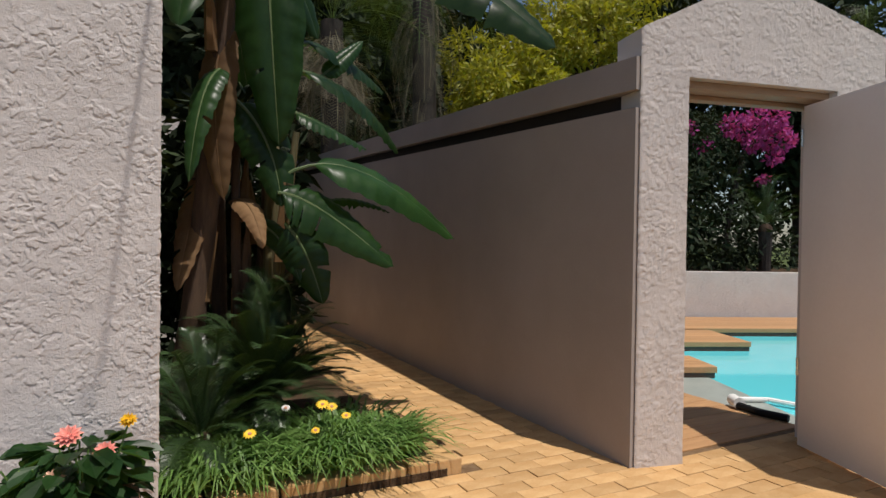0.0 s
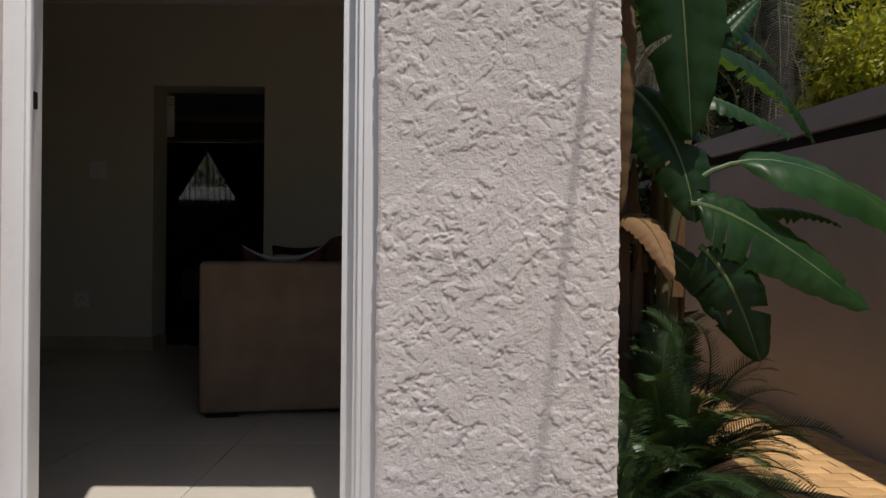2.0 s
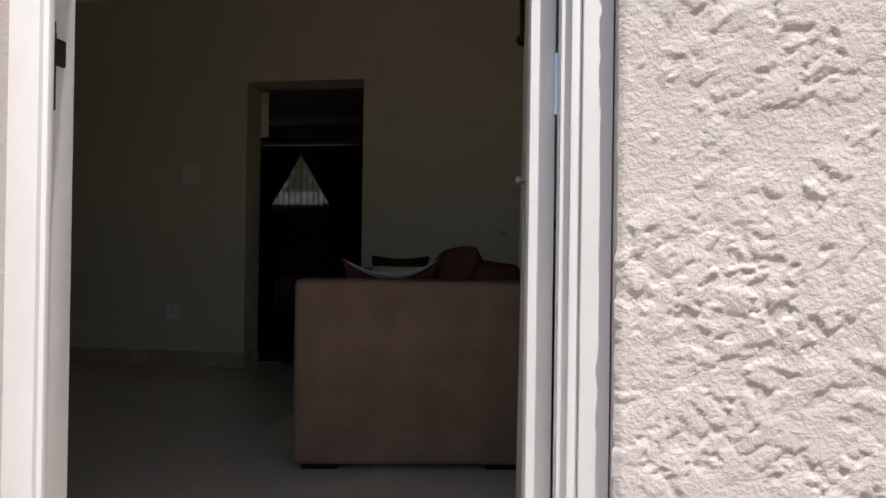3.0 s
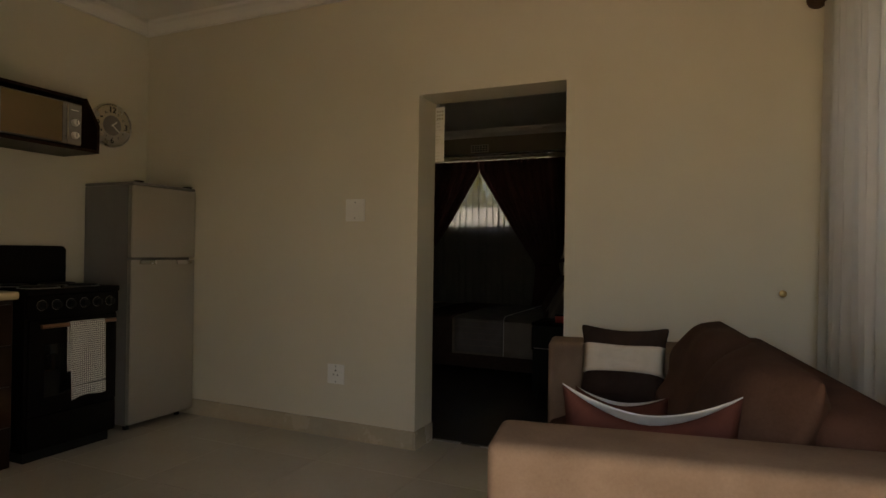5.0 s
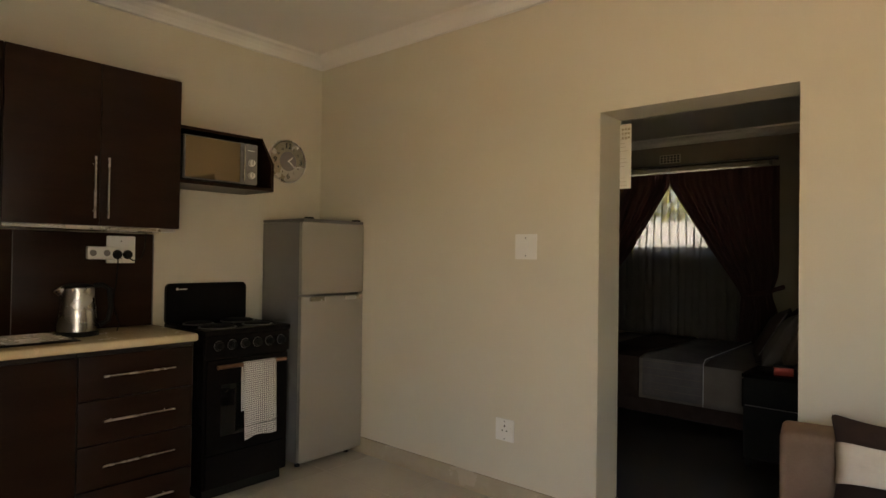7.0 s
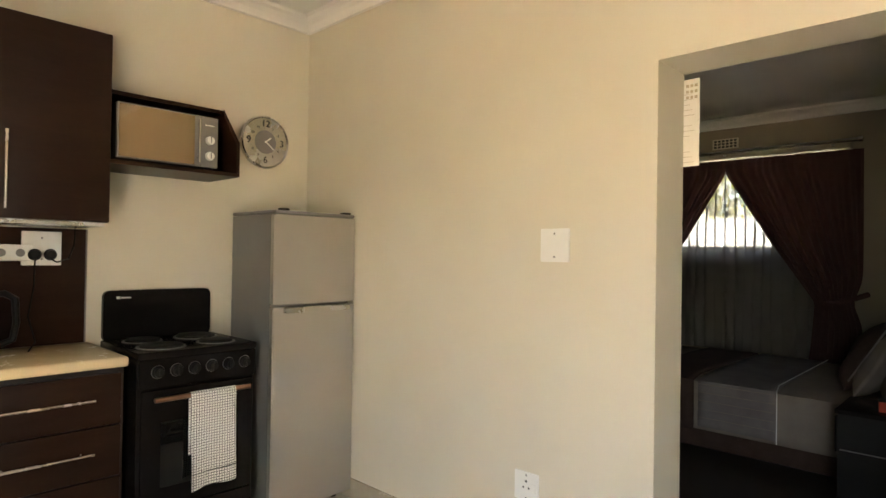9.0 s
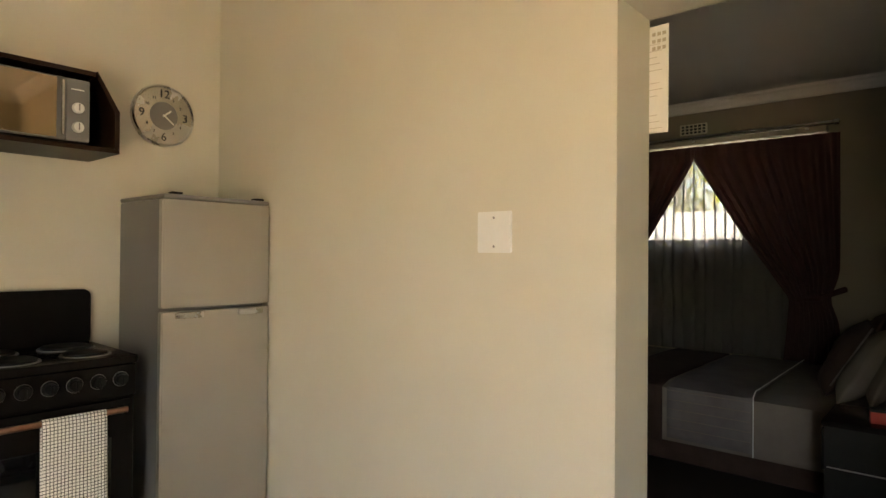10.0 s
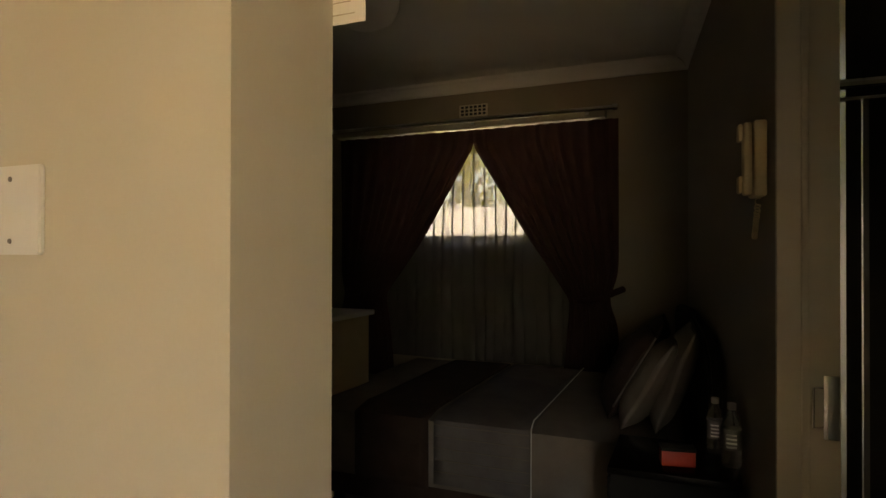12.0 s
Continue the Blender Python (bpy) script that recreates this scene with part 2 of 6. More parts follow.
M_CLOCK = varied("brushed_clock_face", (0.66, 0.62, 0.52), (0.74, 0.70, 0.60), 6, 0.4, 0.2, fine=100, stretch=(1, 10, 1))
M_INK = material("black_print", (0.02, 0.02, 0.02), 0.6)
M_PAPER = varied("white_paper", (0.72, 0.68, 0.60), (0.76, 0.72, 0.64), 8, 0.8)
M_PAVER = varied("tan_clay_paver", (0.44, 0.255, 0.105), (0.54, 0.345, 0.165), 6.0, 0.85, fine=70, bump=0.5, depth=0.004, each=0.16, spec=0.2)
M_PAVERS = varied("tan_clay_pavers", (0.44, 0.255, 0.105), (0.54, 0.345, 0.165), 6.0, 0.85, fine=70, bump=0.5, depth=0.004, each=0.16, island=True, spec=0.2)
M_JOINT = varied("sandy_joint", (0.14, 0.085, 0.045), (0.20, 0.13, 0.075), 20, 0.95, spec=0.1)
M_SOIL = varied("garden_soil", (0.045, 0.028, 0.017), (0.10, 0.065, 0.04), 12, 0.95, fine=80, bump=0.8, depth=0.02, spec=0.1)
M_LAWN = varied("far_lawn", (0.05, 0.07, 0.02), (0.08, 0.10, 0.035), 3, 0.95, fine=60, bump=0.5, depth=0.02, spec=0.1)
M_DECK = varied("orange_deck_board", (0.36, 0.19, 0.08), (0.46, 0.26, 0.12), 4, 0.6, fine=50, stretch=(1, 8, 1), each=0.12)
M_WATER = material("pool_water", (0.12, 0.62, 0.68), 0.05)
M_POOLSTEP = varied("pale_pool_step", (0.27, 0.30, 0.27), (0.34, 0.37, 0.335), 5, 0.3, fine=30)
M_BANANA = leaf_material("banana_leaf", (0.014, 0.044, 0.012), (0.028, 0.074, 0.019), 0.34, 0.42, 5.0)
M_RIB = varied("pale_green_midrib", (0.06, 0.10, 0.03), (0.10, 0.135, 0.05), 10, 0.5)
M_STEM = varied("banana_stem_fibre", (0.05, 0.026, 0.015), (0.10, 0.058, 0.033), 5, 0.85, fine=60, stretch=(4, 4, 0.6), bump=0.8, depth=0.01)
M_STEMG = varied("green_banana_stem", (0.085, 0.075, 0.03), (0.14, 0.115, 0.055), 5, 0.7, fine=50, stretch=(4, 4, 0.6), bump=0.5, depth=0.006)
M_DRYLEAF = leaf_material("dry_banana_leaf", (0.14, 0.075, 0.035), (0.22, 0.13, 0.06), 0.8, 0.25, 6.0)
M_CYCAD = leaf_material("cycad_leaflet", (0.022, 0.045, 0.015), (0.042, 0.075, 0.026), 0.30, 0.12, 6.0)
M_GRASSY = leaf_material("strap_leaf", (0.075, 0.155, 0.035), (0.15, 0.245, 0.07), 0.36, 0.28, 8.0, island=True)
# Dark green lowered further; the shade on the shrubs is in this colour.
M_DARKLEAF = leaf_material("shade_darkened_leaf", (0.010, 0.020, 0.007), (0.022, 0.036, 0.012), 0.8, 0.10, 2.0, island=True)
M_LIMELEAF = leaf_material("lime_tree_leaf", (0.20, 0.20, 0.02), (0.30, 0.28, 0.035), 0.5, 0.3, 2.0, island=True)
M_DEADFROND = leaf_material("dead_palm_frond", (0.11, 0.095, 0.062), (0.22, 0.19, 0.13), 0.8, 0.2, 5.0, island=True)
M_PALMLEAF = leaf_material("palm_leaflet", (0.05, 0.085, 0.03), (0.085, 0.12, 0.05), 0.4, 0.25, 5.0, island=True)
# Bark darkened in colour to stand for a palm trunk in shade.
M_BARK = varied("shade_darkened_bark", (0.024, 0.018, 0.014), (0.055, 0.041, 0.033), 6, 0.9, fine=50, stretch=(2, 2, 0.6), bump=0.8, depth=0.02)
M_MAGENTA = leaf_material("magenta_bract", (0.27, 0.03, 0.19), (0.38, 0.06, 0.28), 0.7, 0.3, 4.0, island=True)
M_YELLOW = material("yellow_petal", (0.80, 0.50, 0.02), 0.6)
M_PINK = varied("salmon_petal", (0.78, 0.24, 0.20), (0.80, 0.36, 0.28), 30, 0.6)
M_PEACH = varied("peach_petal", (0.72, 0.42, 0.28), (0.74, 0.50, 0.36), 30, 0.6)
M_TERRA = varied("terracotta", (0.42, 0.19, 0.10), (0.50, 0.25, 0.14), 8, 0.8, fine=60, bump=0.2, depth=0.002)
M_GLASS = material("window_glass", (1, 1, 1), 0.0)
M_GLASS.node_tree.nodes["Principled BSDF"].inputs["Transmission Weight"].default_value = 1.0
# Near-black brown: the lock keep's own tone, and shade painted into the wall recess.
M_SHADE = varied("dark_lock_and_recess_shade", (0.02, 0.014, 0.012), (0.03, 0.022, 0.018), 10, 0.9)
M_TIMBER = varied("brown_timber_lintel", (0.30, 0.20, 0.14), (0.38, 0.27, 0.19), 5, 0.7, stretch=(1, 8, 8))
M_GATE = varied("grey_pink_gate_paint", (0.72, 0.66, 0.63), (0.76, 0.70, 0.67), 2, 0.6, fine=60, bump=0.1, depth=0.002)
M_CARPET = varied("dark_bedroom_floor", (0.035, 0.027, 0.022), (0.055, 0.043, 0.036), 8, 0.5, fine=200)
M_BOTTLE = material("clear_bottle_plastic", (0.75, 0.80, 0.80), 0.08)
M_BOTTLE.node_tree.nodes["Principled BSDF"].inputs["Transmission Weight"].default_value = 0.85

# ---- mesh helpers ----


def slab(bm, x0, x1, y0, y1, z0, z1, bevel=0.0, segs=2):
    made = bmesh.ops.create_cube(bm, size=1, matrix=Matrix.Translation(((x0 + x1) / 2, (y0 + y1) / 2, (z0 + z1) / 2)) @ Matrix.Diagonal((abs(x1 - x0), abs(y1 - y0), abs(z1 - z0), 1)))
    if bevel:
        edges = list({e for v in made["verts"] for e in v.link_edges})
        bmesh.ops.bevel(bm, geom=edges, offset=bevel, segments=segs, profile=0.5, affect="EDGES")
    return bm


def box(*a, bevel=0.0, segs=2):
    return slab(bmesh.new(), *a, bevel=bevel, segs=segs)


def boxes(*rows, bevel=0.0):
    bm = bmesh.new()
    for r in rows:
        slab(bm, *r, bevel=bevel)
    return bm


def tube(bm, points, radii, seg=10, caps=True):
    """A round tube along points, with a radius for each."""
    pts = [Vector(p) for p in points]
    rings = []
    side = None
    for i, p in enumerate(pts):
        d = (pts[min(i + 1, len(pts) - 1)] - pts[max(i - 1, 0)]).normalized()
        if side is None:
            side = d.orthogonal().normalized()
        side = (side - d * side.dot(d)).normalized()
        up = d.cross(side)
        r = radii[i] if isinstance(radii, (list, tuple)) else radii
        rings.append([bm.verts.new(p + r * (math.cos(a) * side + math.sin(a) * up)) for a in (2 * math.pi * k / seg for k in range(seg))])
    for a, b in zip(rings, rings[1:]):
        for k in range(seg):
            bm.faces.new((a[k], a[(k + 1) % seg], b[(k + 1) % seg], b[k]))
    if caps:
        bm.faces.new(rings[0][::-1]), bm.faces.new(rings[-1])
    return bm


def rod(p0, p1, r, seg=12):
    return tube(bmesh.new(), [p0, p1], r, seg)


def lathe(profile, seg=28, m=Matrix.Identity(4)):
    """A turned body from (radius, height) pairs round z."""
    bm = bmesh.new()
    rings = [[bm.verts.new(m @ Vector((r * math.cos(2 * math.pi * k / seg), r * math.sin(2 * math.pi * k / seg), z))) for k in range(seg)] for r, z in profile]
    for a, b in zip(rings, rings[1:]):
        for k in range(seg):
            bm.faces.new((a[k], a[(k + 1) % seg], b[(k + 1) % seg], b[k]))
    if profile[0][0] > 0.0005:
        bm.faces.new(rings[0][::-1])
    if profile[-1][0] > 0.0005:
        bm.faces.new(rings[-1])
    bmesh.ops.remove_doubles(bm, verts=bm.verts, dist=0.00005)
    return bm


def outline(points, depth, m=Matrix.Identity(4), bevel=0.0):
    """A flat outline in x and y, thickened along z."""
    bm = bmesh.new()
    f = bm.faces.new([bm.verts.new(m @ Vector((x, y, 0))) for x, y in points])
    ex = bmesh.ops.extrude_face_region(bm, geom=[f])
    move = m.to_3x3() @ Vector((0, 0, depth))
    bmesh.ops.translate(bm, verts=[v for v in ex["geom"] if isinstance(v, bmesh.types.BMVert)], vec=move)
    bmesh.ops.recalc_face_normals(bm, faces=bm.faces)
    if bevel:
        bmesh.ops.bevel(bm, geom=list(bm.edges), offset=bevel, segments=2, affect="EDGES")
    return bm


def round_rect(x0, x1, y0, y1, r, n=6):
    pts = []
    for cx, cy, a0 in ((x1 - r, y1 - r, 0), (x0 + r, y1 - r, 90), (x0 + r, y0 + r, 180), (x1 - r, y0 + r, 270)):
        pts += [(cx + r * math.cos(radians(a0 + 90 * k / n)), cy + r * math.sin(radians(a0 + 90 * k / n))) for k in range(n + 1)]
    return pts


def mesh_of(name, bm, mat, smooth=True):
    bmesh.ops.recalc_face_normals(bm, faces=bm.faces)
    me = bpy.data.meshes.new(name)
    bm.to_mesh(me)
    bm.free()
    me.materials.append(mat)
    if smooth and me.polygons:
        me.polygons.foreach_set("use_smooth", [True] * len(me.polygons))
        me.set_sharp_from_angle(angle=radians(35))
    return me


def part(name, bm, mat, parent=None, label="", smooth=True):
    ob = new(name, mesh_of(name, bm, mat, smooth))
    if parent is not None:
        ob.parent = parent
    if label:
        ob["label"] = label
    return ob


def soft(ob, levels=2):
    s = ob.modifiers.new("soft", "SUBSURF")
    s.levels = s.render_levels = levels
    return ob


def solid(name, bm, mat, label, category, group="", kind="", smooth=True):
    return tagged(part(name, bm, mat, smooth=smooth), label, category, group, kind)


def thing(name, label, category, m=Matrix.Identity(4), group="", kind=""):
    ob = new(name)
    ob.empty_display_size = 0.1
    ob.matrix_basis = m
    return tagged(ob, label, category, group, kind)


def setting(name, bm, mat, label="", category=""):
    return tagged(part(name, bm, mat, smooth=False), label, category, "", "structure")


def raw(name, verts, faces, mat, parent=None, label=""):
    me = bpy.data.meshes.new(name)
    me.from_pydata(verts, [], faces)
    me.materials.append(mat)
    ob = new(name, me)
    if parent is not None:
        ob.parent = parent
    if label:
        ob["label"] = label
    return ob


def words(text, size, m, mat, parent, name="numeral", thick=0.001):
    cu = bpy.data.curves.new(name, "FONT")
    cu.body, cu.size, cu.extrude, cu.align_x, cu.align_y = text, size, thick, "CENTER", "CENTER"
    tmp = bpy.data.objects.new(name, cu)
    me = bpy.data.meshes.new_from_object(tmp)
    bpy.data.objects.remove(tmp)
    me.materials.clear()
    me.materials.append(mat)
    ob = new(name, me)
    ob.parent = parent
    ob.matrix_basis = m
    return ob


G = -0.42          # the paving outside
CEIL = 2.765       # the lounge ceiling
X0, X1, Y0, Y1 = -2.61, 1.70, 3.54, 6.60   # the lounge between its walls
SLANT = math.atan(0.1)

# ---- the house: floors, walls, ceilings ----
setting("ground", box(-300, 400, -300, 400, -0.9, G - 0.16), M_LAWN, "dark lawn and soil reaching out to the horizon", "ground")
floor = setting("floor", box(X0, 1.70, 3.20, 6.84, -0.30, -0.006), M_GROUT, "cream polished porcelain tile floor with thin joints", "floor")
setting("wall_west", box(X0 - 0.22, X0, 3.29, 10.4, -0.5, 3.0), M_PAINT, "cream painted kitchen wall", "wall")
setting("wall_north", boxes((X0, -0.40, Y1, 6.83, -0.3, 2.9), (0.455, 1.70, Y1, 6.83, -0.3, 2.9), (-0.40, 0.455, Y1, 6.83, 2.05, 2.9)), M_PAINT, "cream painted wall with an open doorway", "wall")
setting("wall_east", boxes((1.70, 1.86, 3.54, 4.6, -0.5, 3.0), (1.70, 1.86, 6.3, 6.83, -0.5, 3.0), (1.70, 1.86, 4.6, 6.3, -0.5, 0.95), (1.70, 1.86, 4.6, 6.3, 2.15, 3.0)), M_PAINT, "cream painted window wall", "wall")
setting("wall_east_outside", boxes((1.86, 2.205, 3.542, 4.6, -0.7, 3.0), (1.86, 2.205, 6.3, 7.6, -0.7, 3.0), (1.86, 2.205, 4.6, 6.3, -0.7, 0.95), (1.86, 2.205, 4.6, 6.3, 2.15, 3.0)), M_STUCCO, "rough trowelled grey outer wall", "wall")


def trowel_relief(width, height, step, seed):
    """Heights of skip-trowelled plaster: many small dabs and smears, each with one sharp lip."""
    rng = np.random.default_rng(seed)
    nx, nz = int(width / step) + 1, int(height / step) + 1
    zz, xx = np.mgrid[0:nz, 0:nx] * step

    def drift(size):
        g = rng.random((int(height / size) + 3, int(width / size) + 3))
        u, v = xx / size, zz / size
        i, j = u.astype(int), v.astype(int)
        a, b = u - i, v - j
        a, b = a * a * (3 - 2 * a), b * b * (3 - 2 * b)
        return (g[j, i] * (1 - a) + g[j, i + 1] * a) * (1 - b) + (g[j + 1, i] * (1 - a) + g[j + 1, i + 1] * a) * b

    busy, swirl, rag = drift(0.13), drift(0.16) * 6.0, 0.5 * drift(0.009) + 0.5 * drift(0.0045)
    relief = 0.0008 * drift(0.05) + 0.0006 * drift(0.012) + 0.0010 * drift(0.006)
    for _ in range(int(width * height * 7500)):
        cx, cz = rng.random() * width, rng.random() * height
        jc, ic = int(cz / step), int(cx / step)
        crowd = busy[jc, ic]
        if rng.random() > 0.10 + 1.5 * max(0.0, crowd - 0.25):
            continue
        if rng.random() < 0.16:
            a = rng.uniform(0.014, 0.036)
            b, lift, bend = a * rng.uniform(0.45, 0.85), rng.uniform(0.0010, 0.0022), 0.1
        else:
            a = 0.004 + 0.019 * rng.random() ** 1.5
            b, lift, bend = max(0.0032, a * rng.uniform(0.30, 0.85)), rng.uniform(0.0018, 0.0052) * (0.55 + 0.7 * crowd), rng.uniform(-0.7, 0.7)
        turn = swirl[jc, ic] + rng.normal() * 1.1
        n = int(a * 1.5 / step) + 2
        j0, j1, i0, i1 = max(jc - n, 0), min(jc + n + 1, nz), max(ic - n, 0), min(ic + n + 1, nx)
        dx, dz = xx[j0:j1, i0:i1] - cx, zz[j0:j1, i0:i1] - cz
        u = (dx * math.cos(turn) + dz * math.sin(turn)) / a
        v = (dz * math.cos(turn) - dx * math.sin(turn)) / b
        v = v + bend * u * u
        far = u * u + v * v + 1.7 * (rag[j0:j1, i0:i1] - 0.5)
        rise = np.clip((1 - far) / 0.11, 0, 1) * (0.72 + 0.28 * np.clip(v, -1, 1))
        here = relief[j0:j1, i0:i1]
        relief[j0:j1, i0:i1] = np.maximum(here, 0.45 * here + lift * rise)
    cap = 0.0019 + 0.0028 * drift(0.07)
    return np.minimum(relief, cap + 0.25 * np.maximum(relief - cap, 0))


def trowelled_skin(name, x0, x1, z0, z1, y, step, seed, mat, parent, label, keep=None):
    """A plaster skin on a wall's south face, with its relief as real depth and a ragged arris."""
    relief = trowel_relief(x1 - x0, z1 - z0, step, seed)
    nz, nx = relief.shape
    xs, zs = np.linspace(x0, x1, nx), np.linspace(z0, z1, nz)
    edge = np.minimum(1, np.minimum(xs - x0, x1 - xs) / 0.006)
    grid_x, grid_z = np.meshgrid(xs, zs)
    depth = y - relief * (0.35 + 0.65 * edge)[None, :] + 0.004 * (1 - edge)[None, :]
    grid_x = grid_x + (relief - 0.001) * 1.2 * (1 - edge)[None, :] * np.sign(xs - (x0 + x1) / 2)[None, :]
    verts = np.stack([grid_x, depth, grid_z], -1).reshape(-1, 3)
    k = np.arange(nz * nx).reshape(nz, nx)
    faces = np.stack([k[:-1, :-1], k[:-1, 1:], k[1:, 1:], k[1:, :-1]], -1).reshape(-1, 4)
    if keep is not None:
        faces = faces[keep(verts[faces[:, 0], 0], verts[faces[:, 0], 2])]
    ob = raw(name, verts.tolist(), faces.tolist(), mat, parent, label)
    ob.data.polygons.foreach_set("use_smooth", [True] * len(ob.data.polygons))
    return ob


wall_south = setting("wall_south", box(1.672, 2.203, 3.294, 3.54, -0.7, 3.0), M_PLASTER, "rough trowelled grey plaster pillar beside the door", "wall")
trowelled_skin("plaster_skin", 1.670, 2.206, -0.46, 1.96, 3.2905, 0.0028, 12, M_PLASTER, wall_south, "thick trowelled plaster dabs")
wall_left = setting("wall_south_left", boxes((X0 - 0.22, 0.815, 3.294, 3.43, -0.7, 3.0), (X0 - 0.22, 0.70, 3.43, 3.54, -0.7, 3.0), (0.815, 1.672, 3.294, 3.54, 2.12, 3.0)), M_PLASTER, "rough trowelled grey plaster front wall", "wall")
trowelled_skin("plaster_skin", 0.40, 0.818, -0.3, 1.96, 3.2905, 0.005, 13, M_PLASTER, wall_left, "thick trowelled plaster dabs")
ceiling = bmesh.new()
slab(ceiling, X0 - 0.2, 2.0, 3.3, 6.82, CEIL, CEIL + 0.12)
setting("ceiling", ceiling, M_CEIL, "plain white ceiling", "ceiling")
setting("roof", box(X0 - 0.3, 2.26, 3.22, 10.6, 3.0, 3.12), M_STUCCO, "flat grey roof slab", "roof")


def cornice(points, zc, closed=True):
    """Coved plaster moulding under the ceiling, along the corners of a room."""
    bm = bmesh.new()
    prof = [(0, -0.085), (0.014, -0.080), (0.018, -0.066), (0.030, -0.045), (0.052, -0.026), (0.074, -0.016), (0.080, -0.004), (0.085, 0.0)]
    for (ax, ay), (bx, by) in zip(points, points[1:] + points[:1]):
        d = Vector((bx - ax, by - ay, 0))
        n = Vector((-d.y, d.x, 0)).normalized()
        t = d.normalized()
        rows = [[bm.verts.new(Vector((px, py, zc + h - 0.002)) + n * (o + 0.001) + s * t * o) for o, h in prof] for px, py, s in ((ax, ay, 1), (bx, by, -1))]
        for k in range(len(prof) - 1):
            bm.faces.new((rows[0][k], rows[1][k], rows[1][k + 1], rows[0][k + 1]))
    return bm


setting("trim", cornice([(X0, Y0), (X1, Y0), (X1, Y1), (X0, Y1)], CEIL), M_CEIL, "white coved plaster cornice", "trim")
setting("baseboard", boxes((-2.60, -0.404, Y1 - 0.012, Y1 - 0.0005, 0, 0.105), (0.459, 1.69, Y1 - 0.012, Y1 - 0.0005, 0, 0.105), (-0.4005, -0.389, Y1 - 0.012, 6.825, 0, 0.105), (0.444, 0.4555, Y1 - 0.012, 6.825, 0, 0.105), (-2.609, -2.598, 3.56, 4.0, 0, 0.105), bevel=0.001), M_SKIRT, "beige tile skirting along the walls", "skirting")

# bedroom and bathroom shells
bx = lambda y: 0.11 + (10.2 - y) * 0.1
setting("floor_bedroom", box(X0, 2.1, 6.84, 10.36, -0.30, -0.002), M_CARPET, "dark bedroom floor", "floor")
setting("wall_bedroom_north", boxes((X0, -2.25, 10.15, 10.38, -0.3, 2.9), (-0.45, 0.2, 10.15, 10.38, -0.3, 2.9), (-2.25, -0.45, 10.15, 10.38, -0.3, 1.42), (-2.25, -0.45, 10.15, 10.38, 2.20, 2.9)), M_PAINT_DIM, "cream bedroom window wall, darkened in colour for the dim room", "wall")


def slanted(y0, y1, z0, z1, depth=0.13):
    bm = bmesh.new()
    f = bm.faces.new([bm.verts.new(p) for p in ((bx(y0), y0, z0), (bx(y1), y1, z0), (bx(y1) + depth, y1, z0), (bx(y0) + depth, y0, z0))])
    ex = bmesh.ops.extrude_face_region(bm, geom=[f])
    bmesh.ops.translate(bm, verts=[v for v in ex["geom"] if isinstance(v, bmesh.types.BMVert)], vec=(0, 0, z1 - z0))
    return bm


setting("wall_bedroom_east", slanted(7.80, 10.15, -0.3, 2.9), M_PAINT_DIM, "cream bedroom wall, darkened in colour for the dim room", "wall")
setting("wall_over_bathroom_door", slanted(6.83, 7.80, 2.06, 2.9), M_PAINT_DIM, "cream wall over the bathroom door, darkened in colour for the dim room", "wall")
setting("ceiling_bedroom", box(X0, 2.1, 6.83, 10.36, 2.60, 2.72), M_CEIL, "plain white bedroom ceiling", "ceiling")
setting("trim_bedroom", cornice([(X0, 6.83), (0.44, 6.83), (0.12, 10.15), (X0, 10.15)], 2.60), M_CEIL, "white coved plaster cornice in the bedroom", "trim")
# The bathroom's lack of light is put into this near-black wall colour.
setting("wall_bathroom", boxes((0.6, 2.1, 8.3, 8.42, -0.3, 2.9), (2.0, 2.12, 6.83, 8.3, -0.3, 2.9)), M_DARK_INSIDE, "bathroom wall coloured near black for its unlit look", "wall")
door_frame = thing("door_frame_bathroom", "beige painted timber door frame of the bathroom", "door frame", kind="structure")
part("jamb", boxes((bx(7.78) - 0.012, bx(7.78) + 0.128, 7.765, 7.798, 0, 2.06), (bx(7.78) + 0.042, bx(7.78) + 0.058, 7.750, 7.764, 0, 2.06), bevel=0.002), M_PAINT, door_frame)
part("strike_plate", boxes((bx(7.78) + 0.090, bx(7.78) + 0.124, 7.7595, 7.7645, 0.86, 1.02), bevel=0.001), M_CHROME, door_frame, "worn steel strike plate")
part("keeper", tube(bmesh.new(), [(bx(7.78) + 0.088, 7.758, 0.89), (bx(7.78) + 0.066, 7.748, 0.89), (bx(7.78) + 0.066, 7.748, 0.99), (bx(7.78) + 0.088, 7.758, 0.99)], 0.003, 6), M_CHROME, door_frame)
rail = thing("shower_rail", "chrome shower rail in the dark bathroom", "rail")
part("bar", rod((0.50, 8.1, 1.83), (1.9, 8.1, 1.83), 0.016), M_CHROME, rail)
part("lower_bar", rod((0.50, 8.1, 1.785), (1.9, 8.1, 1.785), 0.008), M_CHROME, rail)
part("glass_edge", box(0.60, 0.615, 8.09, 8.11, 0.0, 1.78), M_FRSIDE, rail)
part("wall_flange", rod((1.9, 8.1, 1.81), (1.999, 8.1, 1.81), 0.03), M_CHROME, rail)

# threshold and step
setting("door_sill", box(0.62, 1.70, 3.15, 3.30, -0.10, -0.001, bevel=0.006), M_WHITE, "white tiled door sill", "sill")
setting("doorstep", box(0.45, 1.60, 2.86, 3.148, G - 0.1, -0.21, bevel=0.01), M_WHITE, "white painted doorstep below the sill", "step")

